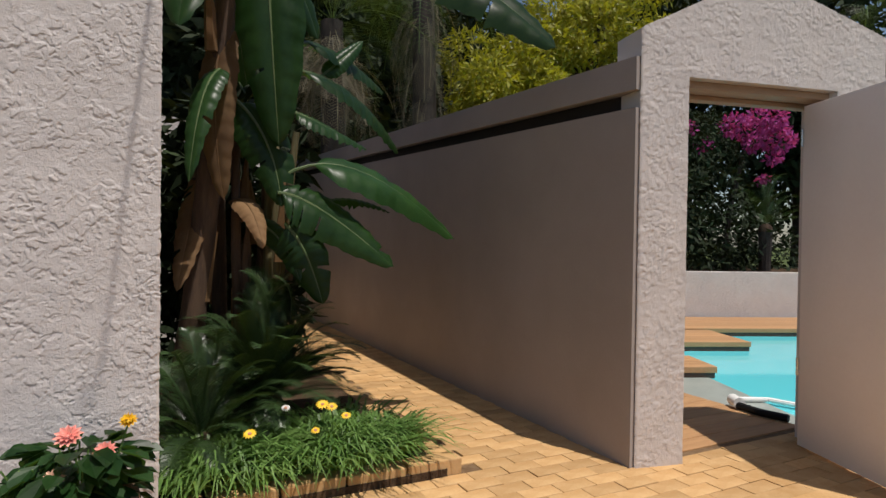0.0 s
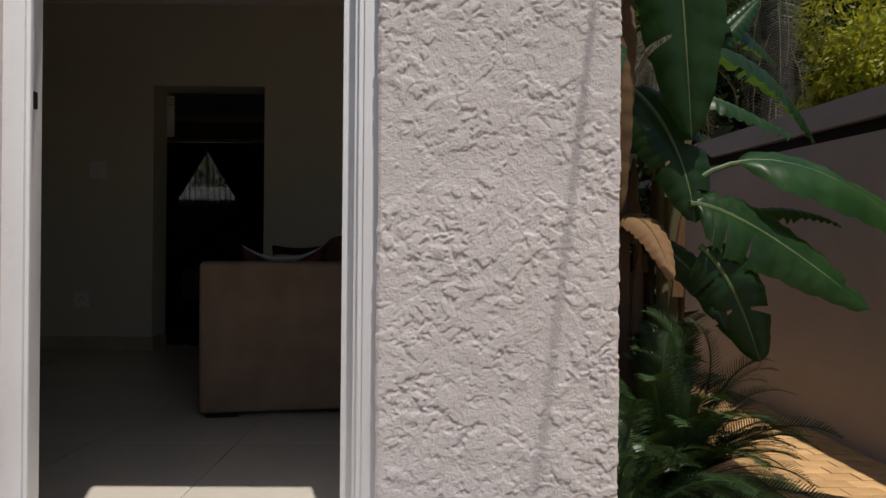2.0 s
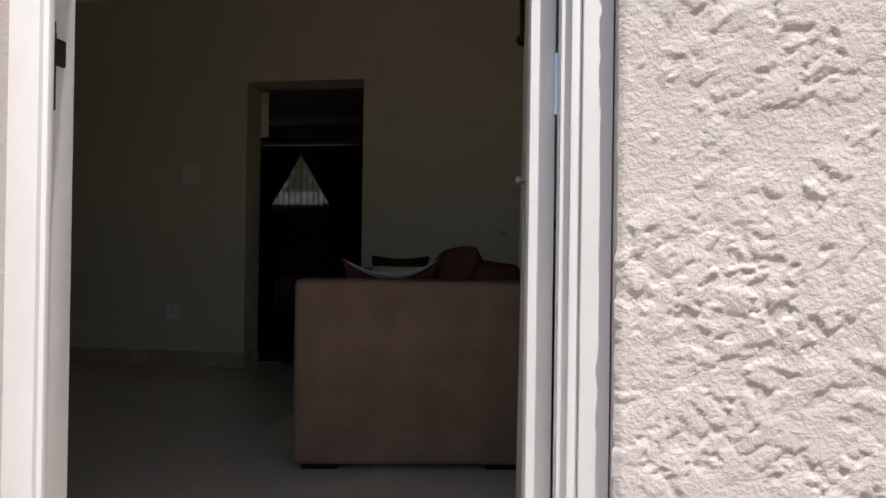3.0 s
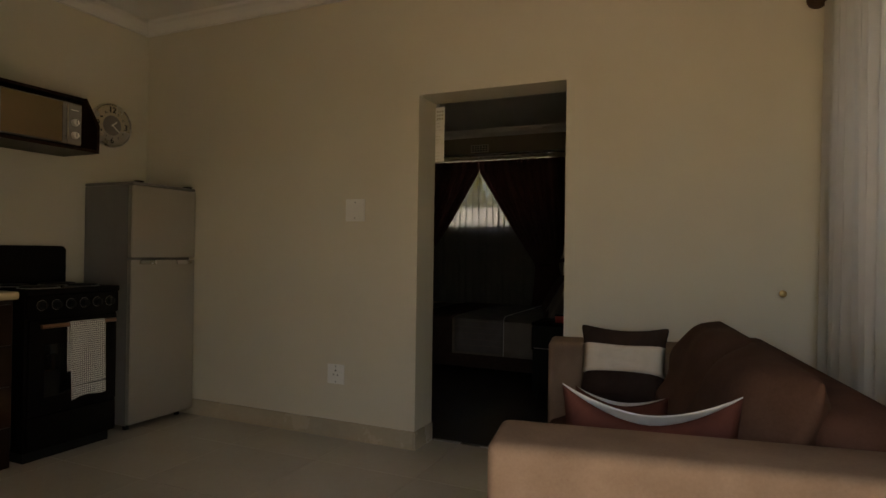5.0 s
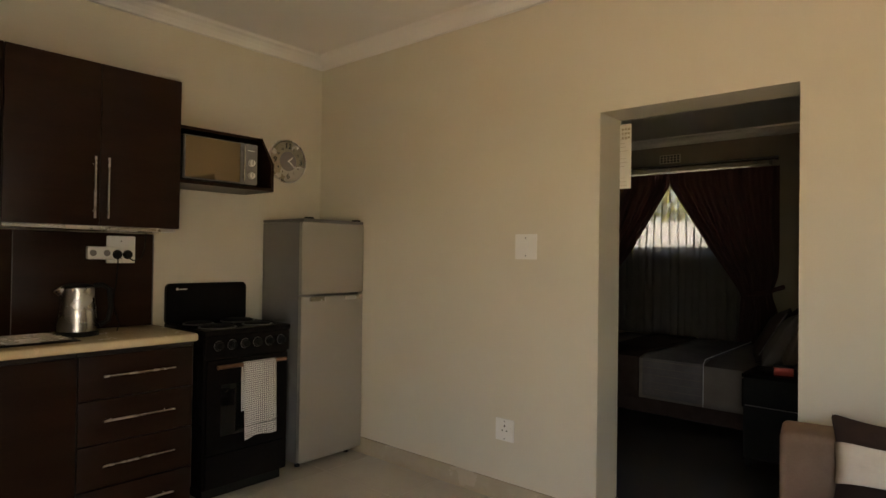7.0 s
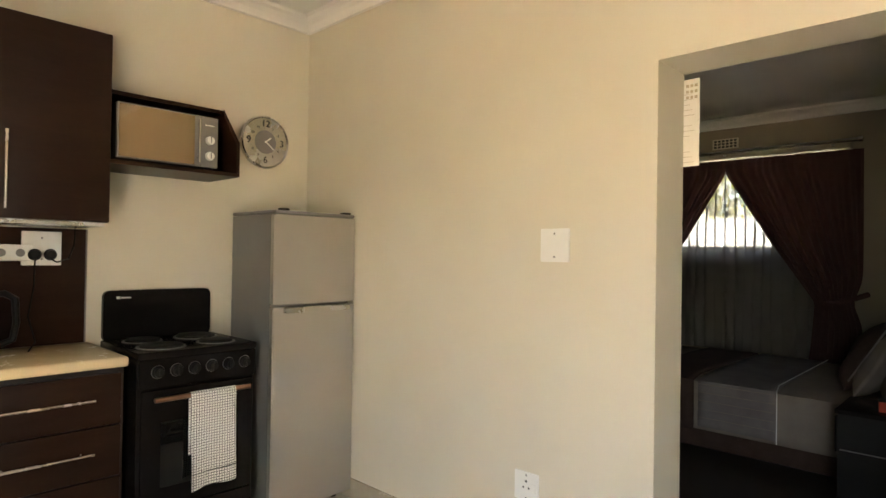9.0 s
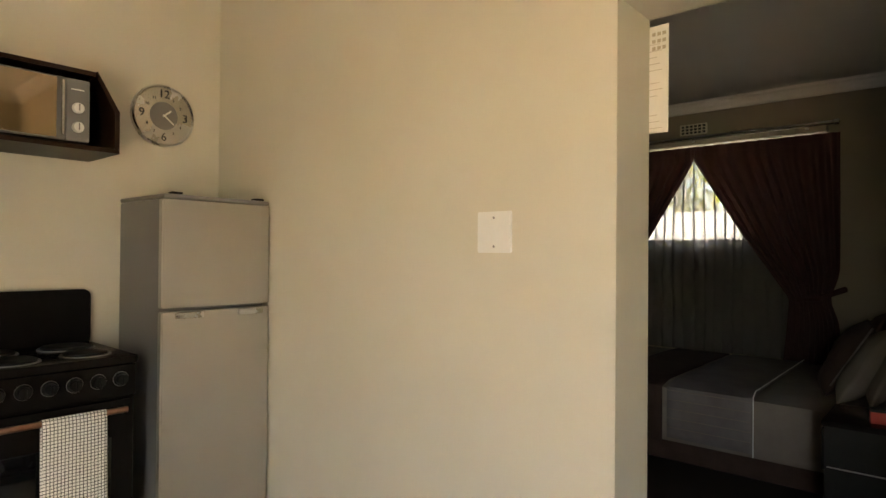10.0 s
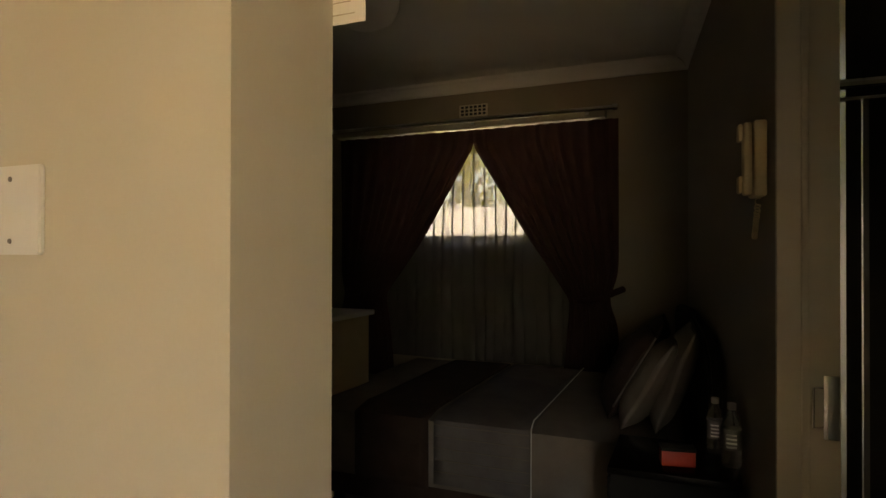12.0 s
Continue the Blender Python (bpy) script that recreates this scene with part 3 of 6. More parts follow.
# Unseen arm, added for the thin slanting shadow it throws on the pillar.
shadow_arm = thing("shadow_arm", "unseen thin metal arm at the roof edge, placed to cast a line shadow", "bracket")
part("arm", tube(bmesh.new(), [(2.20, 3.40, 3.13), (2.34, 3.30, 3.30), (2.36, 3.2, 3.30), (2.36, 2.32, 3.30), (2.34, 2.29, 3.30), (2.30, 2.30, 3.30)], 0.005, 8), M_STEEL, shadow_arm)
part("base_plate", box(2.14, 2.25, 3.35, 3.45, 3.1205, 3.13), M_STEEL, shadow_arm)

# entrance door: frame and leaf folded back into the room
door_1 = thing("door_1", "white painted entrance door standing wide open", "door", kind="structure")
part("frame_hinge_side", boxes((1.632, 1.670, 3.338, 3.44, 0, 2.12), (1.606, 1.6315, 3.372, 3.44, 0, 2.10), (1.618, 1.6315, 3.350, 3.3715, 0, 2.10), bevel=0.002), M_WHITE, door_1)
part("frame_lock_side", boxes((0.806, 0.864, 3.332, 3.358, 0, 2.12), (0.816, 0.872, 3.340, 3.352, 0, 2.12), (0.806, 0.842, 3.3585, 3.428, 0, 2.12), bevel=0.002), M_WHITE, door_1)
part("frame_head", box(0.873, 1.605, 3.36, 3.44, 2.075, 2.119, bevel=0.002), M_WHITE, door_1)
leaf = part("leaf", boxes((1.566, 1.604, 3.45, 4.21, 0.012, 2.06), bevel=0.003), M_WHITE, door_1)
part("handle", tube(bmesh.new(), [(1.566, 4.14, 1.03), (1.552, 4.14, 1.03), (1.548, 4.13, 1.03), (1.548, 4.03, 1.028)], 0.008, 8), M_FRSIDE, leaf, "dull grey lever handle")
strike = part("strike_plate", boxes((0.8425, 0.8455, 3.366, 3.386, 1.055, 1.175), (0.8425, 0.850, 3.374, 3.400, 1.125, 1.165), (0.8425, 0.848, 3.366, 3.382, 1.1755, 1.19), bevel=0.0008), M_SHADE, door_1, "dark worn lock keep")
for hz in (0.25, 1.05, 1.85):
    part("hinge", rod((1.6055, 3.4462, hz), (1.6055, 3.4462, hz + 0.09), 0.005, 8), M_CHROME, door_1)

# lounge window in the east wall
window_1 = thing("window_1", "white framed lounge window behind the drapes", "window", kind="structure")
part("window_frame", boxes((1.87, 1.92, 4.60, 4.65, 0.95, 2.15), (1.87, 1.92, 6.25, 6.30, 0.95, 2.15), (1.87, 1.92, 4.65, 6.25, 0.95, 1.0), (1.87, 1.92, 4.65, 6.25, 2.10, 2.15), (1.87, 1.92, 5.43, 5.47, 1.0, 2.10)), M_WHITE, window_1)
for y0, y1 in ((4.65, 5.43), (5.47, 6.25)):
    pane = part("pane", box(1.892, 1.897, y0, y1, 1.0, 2.10), M_GLASS, window_1)
    pane.visible_shadow = False
part("window_sill", box(1.66, 1.86, 4.58, 6.32, 0.951, 0.975, bevel=0.004), M_SKIRT, window_1)

window_2 = thing("window_2", "white framed bedroom window behind a sheer curtain", "window", kind="structure")
part("window_frame", boxes((-2.25, -2.20, 10.24, 10.29, 1.42, 2.20), (-0.50, -0.45, 10.24, 10.29, 1.42, 2.20), (-2.20, -0.50, 10.24, 10.29, 1.42, 1.46), (-2.20, -0.50, 10.24, 10.29, 2.16, 2.20), (-1.97, -1.93, 10.24, 10.29, 1.46, 2.16), (-0.77, -0.73, 10.24, 10.29, 1.46, 2.16)), M_WHITE, window_2)
for a, b in ((-2.20, -1.97), (-1.93, -0.77), (-0.73, -0.50)):
    pane = part("pane", box(a, b, 10.262, 10.267, 1.46, 2.16), M_GLASS, window_2)
    pane.visible_shadow = False
part("window_sill", box(-2.27, -0.43, 10.13, 10.22, 1.395, 1.419, bevel=0.004), M_SKIRT, window_2)


# ---- kitchen, along the west wall ----


def bar_handle(parent, p0, p1, out, mat=None):
    """A straight bar pull on two short posts; out: the way off the face."""
    a, b, o = Vector(p0), Vector(p1), Vector(out)
    h = part("handle", tube(bmesh.new(), [a + o, b + o], 0.0055, 10), mat or M_STEEL, parent, "brushed steel bar handle")
    d = (b - a) * 0.12
    for s in (a + d, b - d):
        part("post", rod(s, s + o, 0.004, 8), mat or M_STEEL, h)
    return h


def fridge():
    f = thing("refrigerator", "silver two door refrigerator in the corner beside the stove", "refrigerator")
    x0, x1, ya, yb = -2.56, -2.155, 6.095, 6.588
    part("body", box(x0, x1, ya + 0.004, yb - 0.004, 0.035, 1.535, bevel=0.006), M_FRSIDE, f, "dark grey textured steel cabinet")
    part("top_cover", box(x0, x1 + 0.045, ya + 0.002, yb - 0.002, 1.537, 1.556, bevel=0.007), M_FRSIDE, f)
    for name, z0, z1 in (("freezer_door", 1.085, 1.533), ("fridge_door", 0.05, 1.068)):
        pts = [(x1 + 0.004, ya)] + [(x1 + 0.045 + 0.010 * math.sin(math.pi * k / 8), ya + (yb - ya) * k / 8) for k in range(9)] + [(x1 + 0.004, yb)]
        d = part(name, outline(pts, z1 - z0, Matrix.Translation((0, 0, z0)), bevel=0.003), M_SILVER, f, "silver painted door with a soft bow")
        part("edge_strip", box(x1 + 0.030, x1 + 0.044, ya - 0.005, ya - 0.0006, z0 + 0.006, z1 - 0.006, bevel=0.0015), M_SILVER, d, "pale silver edge strip")
        part("gasket", box(x1 + 0.0003, x1 + 0.0038, ya + 0.02, yb - 0.02, z0 + 0.01, z1 - 0.01), M_BLACKP, d)
    for y0, y1 in ((ya + 0.05, ya + 0.17), (yb - 0.16, yb - 0.04)):
        part("grip", box(x1 + 0.046, x1 + 0.064, y0, y1, 1.040, 1.0655, bevel=0.005), M_STEEL, f, "brushed steel door grip")
    for y in (ya + 0.06, yb - 0.05):
        part("hinge", box(x1 + 0.0, x1 + 0.042, y - 0.022, y + 0.022, 1.5562, 1.566, bevel=0.003), M_BLACKP, f)
    for y in (ya + 0.05, yb - 0.05):
        part("foot", rod((x1 - 0.05, y, 0.0), (x1 - 0.05, y, 0.036), 0.018), M_BLACKP, f)
        part("foot", rod((x0 + 0.05, y, 0.0), (x0 + 0.05, y, 0.036), 0.018), M_BLACKP, f)


fridge()


def stove():
    s = thing("stove", "black enamel four plate stove with its back panel up", "stove")
    x0, x1, ya, yb = -2.57, -2.085, 5.465, 5.99
    part("body", box(x0, x1 - 0.02, ya, yb, 0.06, 0.885, bevel=0.004), M_BLACK, s)
    part("plinth", box(x0 + 0.03, x1 - 0.05, ya + 0.02, yb - 0.02, 0.0, 0.0595), M_BLACKP, s)
    part("hob", box(x0, x1 + 0.005, ya - 0.004, yb + 0.004, 0.8855, 0.918, bevel=0.006), M_BLACK, s)
    pan = outline(round_rect(ya + 0.005, yb - 0.005, 0.905, 1.150, 0.03), 0.035, Matrix(((0, 0, 1, x0 - 0.025), (1, 0, 0, 0), (0, 1, 0, 0), (0, 0, 0, 1))), bevel=0.004)
    back = part("back_panel", pan, M_BLACK, s, "raised black back panel with rounded corners")
    part("emblem", boxes((x0 + 0.0104, x0 + 0.0114, ya + 0.06, ya + 0.075, 1.110, 1.122), (x0 + 0.0104, x0 + 0.0114, ya + 0.079, ya + 0.125, 1.112, 1.118)), M_PLASTIC, back, "small pale emblem bars")
    for x, y, r in ((-2.43, 5.60, 0.075), (-2.43, 5.85, 0.09), (-2.21, 5.60, 0.09), (-2.21, 5.85, 0.075)):
        pl = part("hot_plate", lathe([(0.0, 0.930), (r * 0.3, 0.931), (r * 0.92, 0.931), (r, 0.928), (r, 0.9182)], 28, Matrix.Translation((x, y, 0))), M_BLACKP, s, "dark cast iron hot plate")
        part("trim_ring", lathe([(r + 0.004, 0.9182), (r + 0.006, 0.922), (r + 0.010, 0.922), (r + 0.013, 0.9182)], 28, Matrix.Translation((x, y, 0))), M_FRSIDE, pl)
    part("control_panel", box(x1 - 0.0195, x1 + 0.003, ya + 0.002, yb - 0.002, 0.765, 0.884, bevel=0.004), M_BLACK, s)
    for k in range(6):
        y = ya + 0.075 + 0.078 * k
        kb = part("knob", lathe([(0.026, 0.0), (0.026, 0.006), (0.021, 0.010), (0.019, 0.026), (0.0, 0.028)], 20, pose(x1 + 0.0032, y, 0.832, 0, 90, 0)), M_BLACKP, s, "black control knob")
        part("pointer", box(x1 + 0.0313, x1 + 0.037, y - 0.004, y + 0.004, 0.815, 0.849, bevel=0.0015), M_BLACKP, kb)
        part("dial_ring", lathe([(0.0265, 0.0), (0.0265, 0.0015), (0.028, 0.0015), (0.028, 0.0)], 24, pose(x1 + 0.0032, y, 0.832, 0, 90, 0)), M_FRSIDE, kb)
    dr = part("oven_door", box(x1 - 0.0195, x1 + 0.004, ya + 0.012, yb - 0.012, 0.255, 0.755, bevel=0.006), M_BLACK, s)
    part("window", box(x1 + 0.0042, x1 + 0.0065, ya + 0.09, yb - 0.09, 0.34, 0.62, bevel=0.001), M_GLASSB, dr, "dark glass oven window")
    part("door_bar", rod((x1 + 0.042, ya + 0.05, 0.722), (x1 + 0.042, yb - 0.05, 0.722), 0.011), M_COPPER, dr, "bronze toned towel bar")
    for y in (ya + 0.07, yb - 0.07):
        part("bracket", rod((x1 + 0.004, y, 0.722), (x1 + 0.032, y, 0.722), 0.008, 8), M_BLACKP, dr)
    part("warmer_drawer", box(x1 - 0.0195, x1 + 0.002, ya + 0.012, yb - 0.012, 0.075, 0.243, bevel=0.005), M_BLACK, s)


stove()


def tea_towel():
    bm = bmesh.new()
    rows = []
    n, x = 14, -2.043
    prof = [(-0.016, -0.26), (-0.016, -0.12), (-0.0155, -0.01), (-0.010, 0.010), (0.0, 0.0145), (0.010, 0.010), (0.0155, -0.02), (0.017, -0.11), (0.018, -0.21), (0.021, -0.31), (0.022, -0.355), (0.023, -0.40)]
    for o, h in prof:
        row = []
        for k in range(n + 1):
            u = k / n
            wav = 0.004 * math.sin(u * 9 + 1) * min(1, max(0, -h) * 4)
            sag = (0.018 * u - 0.012 + 0.008 * math.sin(u * 5)) * (h < -0.3)
            row.append(bm.verts.new((x + o + wav, 5.660 + 0.205 * u + 0.014 * max(0, -h), 0.722 + h + sag)))
        rows.append(row)
    for a, b in zip(rows, rows[1:]):
        for k in range(n):
            bm.faces.new((a[k], a[k + 1], b[k + 1], b[k]))
    t = thing("tea_towel", "white and black checked tea towel hung over the oven bar", "towel")
    cl = part("cloth", bm, check_cloth("checked_cotton"), t)
    s = cl.modifiers.new("thick", "SOLIDIFY")
    s.thickness = 0.002
    part("stripe", tube(bmesh.new(), [(x + 0.0255 + 0.004 * math.sin(k / 8 * 9 + 1), 5.665 + 0.203 * k / 8, 0.722 - 0.338 + 0.006 * k / 8) for k in range(9)], 0.0022, 5), M_INK, t, "black woven stripe")


tea_towel()


def base_unit(y0, y1, drawers):
    c = thing("base_cabinet", "dark wenge base cabinet with %s under a cream worktop" % ("four drawers" if drawers else "a plain door"), "cabinet", group="kitchen base units")
    x0, x1 = -2.60, -2.125
    part("body", box(x0, x1, y0, y1, 0.10, 0.868), M_DARK_INSIDE, c)
    part("kickboard", box(x0, x1 - 0.05, y0, y1, 0, 0.0995), M_BLACKP, c)
    if drawers:
        for k in range(4):
            z1 = 0.845 - 0.209 * k
            d = part("drawer_front", box(x1 + 0.001, x1 + 0.019, y0 + 0.002, y1 - 0.014, z1 - 0.204, z1, bevel=0.0015), M_WENGE, c)
            bar_handle(d, (x1 + 0.0192, y0 + 0.10, z1 - 0.095), (x1 + 0.0192, y1 - 0.115, z1 - 0.095), (0.03, 0, 0))
    else:
        part("door", box(x1 + 0.001, x1 + 0.019, y0 + 0.002, y1 - 0.002, 0.10, 0.845, bevel=0.0015), M_WENGE, c)


base_unit(4.87, 5.42, True)
base_unit(4.30, 4.866, False)
base_unit(3.74, 4.296, False)
solid("worktop", box(-2.608, -2.075, 3.70, 5.425, 0.8705, 0.912, bevel=0.012, segs=3), M_TOP, "cream laminate kitchen worktop with a rounded edge", "worktop")
splash = thing("splashback", "dark wenge splashback panels with thin grey joints behind the worktop", "panel")
for y0, y1 in ((3.70, 4.052), (4.056, 4.722), (4.726, 5.40)):
    part("panel", box(-2.6085, -2.595, y0, y1, 0.9135, 1.436, bevel=0.001), M_WENGE, splash)
for y in (4.054, 4.724):
    part("joint", box(-2.6085, -2.5962, y - 0.0019, y + 0.0019, 0.9135, 1.436), M_FRSIDE, splash, "thin grey joint")
solid("splashback_edge", box(-2.6085, -2.593, 5.4005, 5.4065, 0.9135, 1.436), M_FRSIDE, "thin grey edge strip of the splashback", "trim")


def wall_unit(y0, y1):
    c = thing("wall_cabinet", "dark wenge wall cabinet with two doors and steel bar handles", "cabinet", group="kitchen wall units")
    x0, x1, z0, z1 = -2.606, -2.275, 1.46, 2.258
    part("body", box(x0, x1, y0, y1, z0, z1), M_WENGE, c)
    mid = (y0 + y1) / 2
    for a, b, h in ((y0 + 0.001, mid - 0.0015, mid - 0.03), (mid + 0.0015, y1 - 0.001, mid + 0.03)):
        d = part("door", box(x1 + 0.001, x1 + 0.019, a, b, z0, z1, bevel=0.0015), M_WENGE, c)
        bar_handle(d, (x1 + 0.0192, h, z0 + 0.035), (x1 + 0.0192, h, z0 + 0.335), (0.028, 0, 0))
    part("light_strip", box(x0 + 0.005, x1 - 0.01, y0 + 0.01, y1 - 0.01, z0 - 0.018, z0 - 0.0005), M_STEEL, c)


wall_unit(4.60, 5.395)
wall_unit(3.80, 4.597)


def microwave_shelf():
    c = thing("microwave_shelf", "open dark wenge wall shelf with a cut corner, holding a microwave", "shelf")
    x0, x1, ya, yb, z0, z1 = -2.606, -2.27, 5.398, 5.985, 1.715, 2.035
    part("bottom_panel", box(x0, x1, ya, yb, z0, z0 + 0.018), M_WENGE, c)
    part("top_panel", box(x0, x1 - 0.02, ya, yb - 0.085, z1 - 0.018, z1), M_WENGE, c)
    part("back_panel", box(x0, x0 + 0.006, ya, yb - 0.02, z0 + 0.0185, z1 - 0.0185), M_DARK_INSIDE, c)
    m = Matrix(((0, 0, 1, x0), (1, 0, 0, 0), (0, 1, 0, 0), (0, 0, 0, 1)))
    part("end_panel", outline([(yb - 0.018, z0 + 0.0185), (yb, z0 + 0.0185), (yb, z1 - 0.15), (yb - 0.085, z1 - 0.001), (yb - 0.085, z1 - 0.03), (yb - 0.018, z1 - 0.157)], x1 - x0, m), M_WENGE, c, "end panel with a sloping upper corner")


microwave_shelf()


def microwave():
    c = thing("microwave_oven", "mirror fronted microwave oven sitting in the wall shelf", "microwave")
    x0, x1, ya, yb, z0, z1 = -2.585, -2.30, 5.425, 5.875, 1.742, 1.99
    part("body", box(x0, x1, ya, yb, z0, z1, bevel=0.004), M_BLACKP, c)
    d = part("door", box(x1 + 0.001, x1 + 0.022, ya, yb - 0.085, z0 + 0.004, z1 - 0.002, bevel=0.003), M_FRSIDE, c)
    part("mirror", box(x1 + 0.0223, x1 + 0.0245, ya + 0.006, yb - 0.115, z0 + 0.010, z1 - 0.008), M_MIRROR, d, "bronze tinted mirror glass")
    bar_handle(d, (x1 + 0.0223, yb - 0.099, z0 + 0.02), (x1 + 0.0223, yb - 0.099, z1 - 0.02), (0.022, 0, 0))
    part("control_panel", box(x1 + 0.001, x1 + 0.022, yb - 0.084, yb, z0 + 0.004, z1 - 0.002, bevel=0.003), M_FRSIDE, c, "grey control panel")
    for z in (z1 - 0.115, z1 - 0.19):
        k = part("dial", lathe([(0.021, 0), (0.021, 0.006), (0.018, 0.018), (0.0, 0.019)], 24, pose(x1 + 0.0223, yb - 0.042, z, 0, 90, 0)), M_PLASTIC, c, "pale grey dial")
        part("pointer", box(x1 + 0.0415, x1 + 0.044, yb - 0.044, yb - 0.040, z - 0.012, z + 0.015), M_FRSIDE, k)
    part("lettering", boxes((x1 + 0.0223, x1 + 0.0228, yb - 0.066, yb - 0.020, z1 - 0.045, z1 - 0.040)), M_PLASTIC, c)
    for y in (ya + 0.05, yb - 0.05):
        part("foot", box(x1 - 0.06, x1 - 0.02, y - 0.015, y + 0.015, 1.7335, 1.7415), M_BLACKP, c)


microwave()


def wall_clock():
    at = pose(X0 + 0.001, 6.30, 1.975, 90, 0, 90)
    c = thing("wall_clock", "round brushed silver wall clock with large numerals", "clock", at)
    part("rim", lathe([(0.0, 0.0), (0.146, 0.0), (0.150, 0.010), (0.149, 0.030), (0.143, 0.036), (0.136, 0.028)], 48), M_STEEL, c)
    part("dial", lathe([(0.0, 0.026), (0.060, 0.026), (0.1355, 0.027)], 48), M_CLOCK, c, "cream brushed dial")
    part("inner_disc", lathe([(0.0, 0.0295), (0.066, 0.0295), (0.068, 0.027)], 40), M_FRSIDE, c, "grey centre disc")
    for n, a in (("12", 0), ("3", 90), ("6", 180), ("9", 270)):
        words(n, 0.055, pose(0.104 * math.sin(radians(a)), 0.104 * math.cos(radians(a)), 0.030), M_INK, c)
    for n in (1, 2, 4, 5, 7, 8, 10, 11):
        a = radians(30 * n)
        words(str(n), 0.020, pose(0.092 * math.sin(a), 0.092 * math.cos(a), 0.029), M_INK, c)
    for name, ang, l, w in (("hour_hand", 50, 0.042, 0.004), ("minute_hand", 130, 0.062, 0.003)):
        h = part(name, box(-w, w, -0.008, l, 0.0, 0.0015), M_PLASTIC, c)
        h.matrix_basis = pose(0, 0, 0.032 if l < 0.05 else 0.034, 0, 0, -ang)


wall_clock()


def kettle():
    k = thing("kettle", "brushed steel electric kettle with a black handle on the worktop", "kettle", pose(-2.40, 4.955, 0.9122) @ Matrix.Scale(1.12, 4))
    part("base", lathe([(0.0, 0.0), (0.085, 0.0), (0.085, 0.016), (0.075, 0.022), (0.0, 0.022)], 30), M_BLACKP, k)
    part("body", lathe([(0.0, 0.0225), (0.078, 0.0225), (0.077, 0.06), (0.071, 0.15), (0.066, 0.212), (0.060, 0.216), (0.0, 0.216)], 36), M_STEEL, k)
    part("lid", lathe([(0.0, 0.232), (0.03, 0.231), (0.055, 0.226), (0.062, 0.2165)], 30), M_BLACKP, k)
    part("handle", tube(bmesh.new(), [(0.02, 0.058, 0.222), (0.03, 0.09, 0.225), (0.035, 0.12, 0.205), (0.036, 0.125, 0.12), (0.034, 0.115, 0.06), (0.028, 0.08, 0.045)], [0.012, 0.013, 0.013, 0.012, 0.012, 0.012], 10), M_BLACKP, k)
    part("spout", lathe([(0.016, 0), (0.024, 0.03), (0.022, 0.034)], 16, pose(-0.01, -0.060, 0.185, 35, 0, 0)), M_STEEL, k)
    part("lettering", boxes((0.0765, 0.078, -0.014, 0.014, 0.058, 0.063)), M_FRSIDE, k)


kettle()
sink = thing("sink_drainer", "dark steel sink drainer set into the worktop", "sink")
part("tray", box(-2.50, -2.17, 4.25, 4.90, 0.9125, 0.918, bevel=0.002), M_BLACKP, sink)
for k in range(7):
    part("ridge", tube(bmesh.new(), [(-2.48 + 0.046 * k, 4.28, 0.922), (-2.48 + 0.046 * k, 4.87, 0.922)], 0.004, 6), M_STEEL, sink)


def wall_socket(name, m, label, blank=False, size=0.135):
    """A square white wall plate in its own x and y, facing its z."""
    s = thing(name, label, "wall plate" if blank else "socket", m)
    h = size / 2
    part("plate", outline(round_rect(-h, h, -h, h, 0.006), 0.009, bevel=0.002), M_PLASTIC, s)
    for y in (-0.047, 0.047):
        part("screw", lathe([(0.0042, 0.0088), (0.0036, 0.0106), (0.0, 0.0106)], 12, Matrix.Translation((0, y, 0))), M_FRSIDE, s)
    if not blank:
        for x, y, r in ((0, 0.022, 0.0055), (-0.014, -0.004, 0.0045), (0.014, -0.004, 0.0045)):
            part("pin_hole", lathe([(r, 0.0089), (r, 0.0096), (0.0, 0.0096)], 12, Matrix.Translation((x, y, 0))), M_INK, s)
        part("rocker", box(0.028, 0.05, -0.018, 0.018, 0.0092, 0.0125, bevel=0.001), M_PLASTIC, s)
    return s


wall_socket("blank_wall_plate", pose(-0.818, Y1 - 0.0005, 1.39, 90, 0, 0), "square white blank plate screwed to the cream wall", True)
wall_socket("wall_socket", pose(-0.94, Y1 - 0.0005, 0.388, 90, 0, 0), "square white socket low on the cream wall", False, 0.12)
wall_socket("double_socket", pose(-2.594, 5.225, 1.345, 90, 0, 90), "white socket plate on the dark splashback", True, 0.15)
adaptor = thing("plug_adaptor", "white multi plug adaptor pushed into the socket", "adaptor")
part("case", box(-2.584, -2.55, 5.045, 5.185, 1.29, 1.36, bevel=0.008), M_PLASTIC, adaptor)
for y in (5.072, 5.14):
    part("outlet", lathe([(0.017, 0.0), (0.017, 0.0012), (0.0, 0.0012)], 18, pose(-2.5499, y, 1.325, 0, 90, 0)), M_FRSIDE, adaptor)
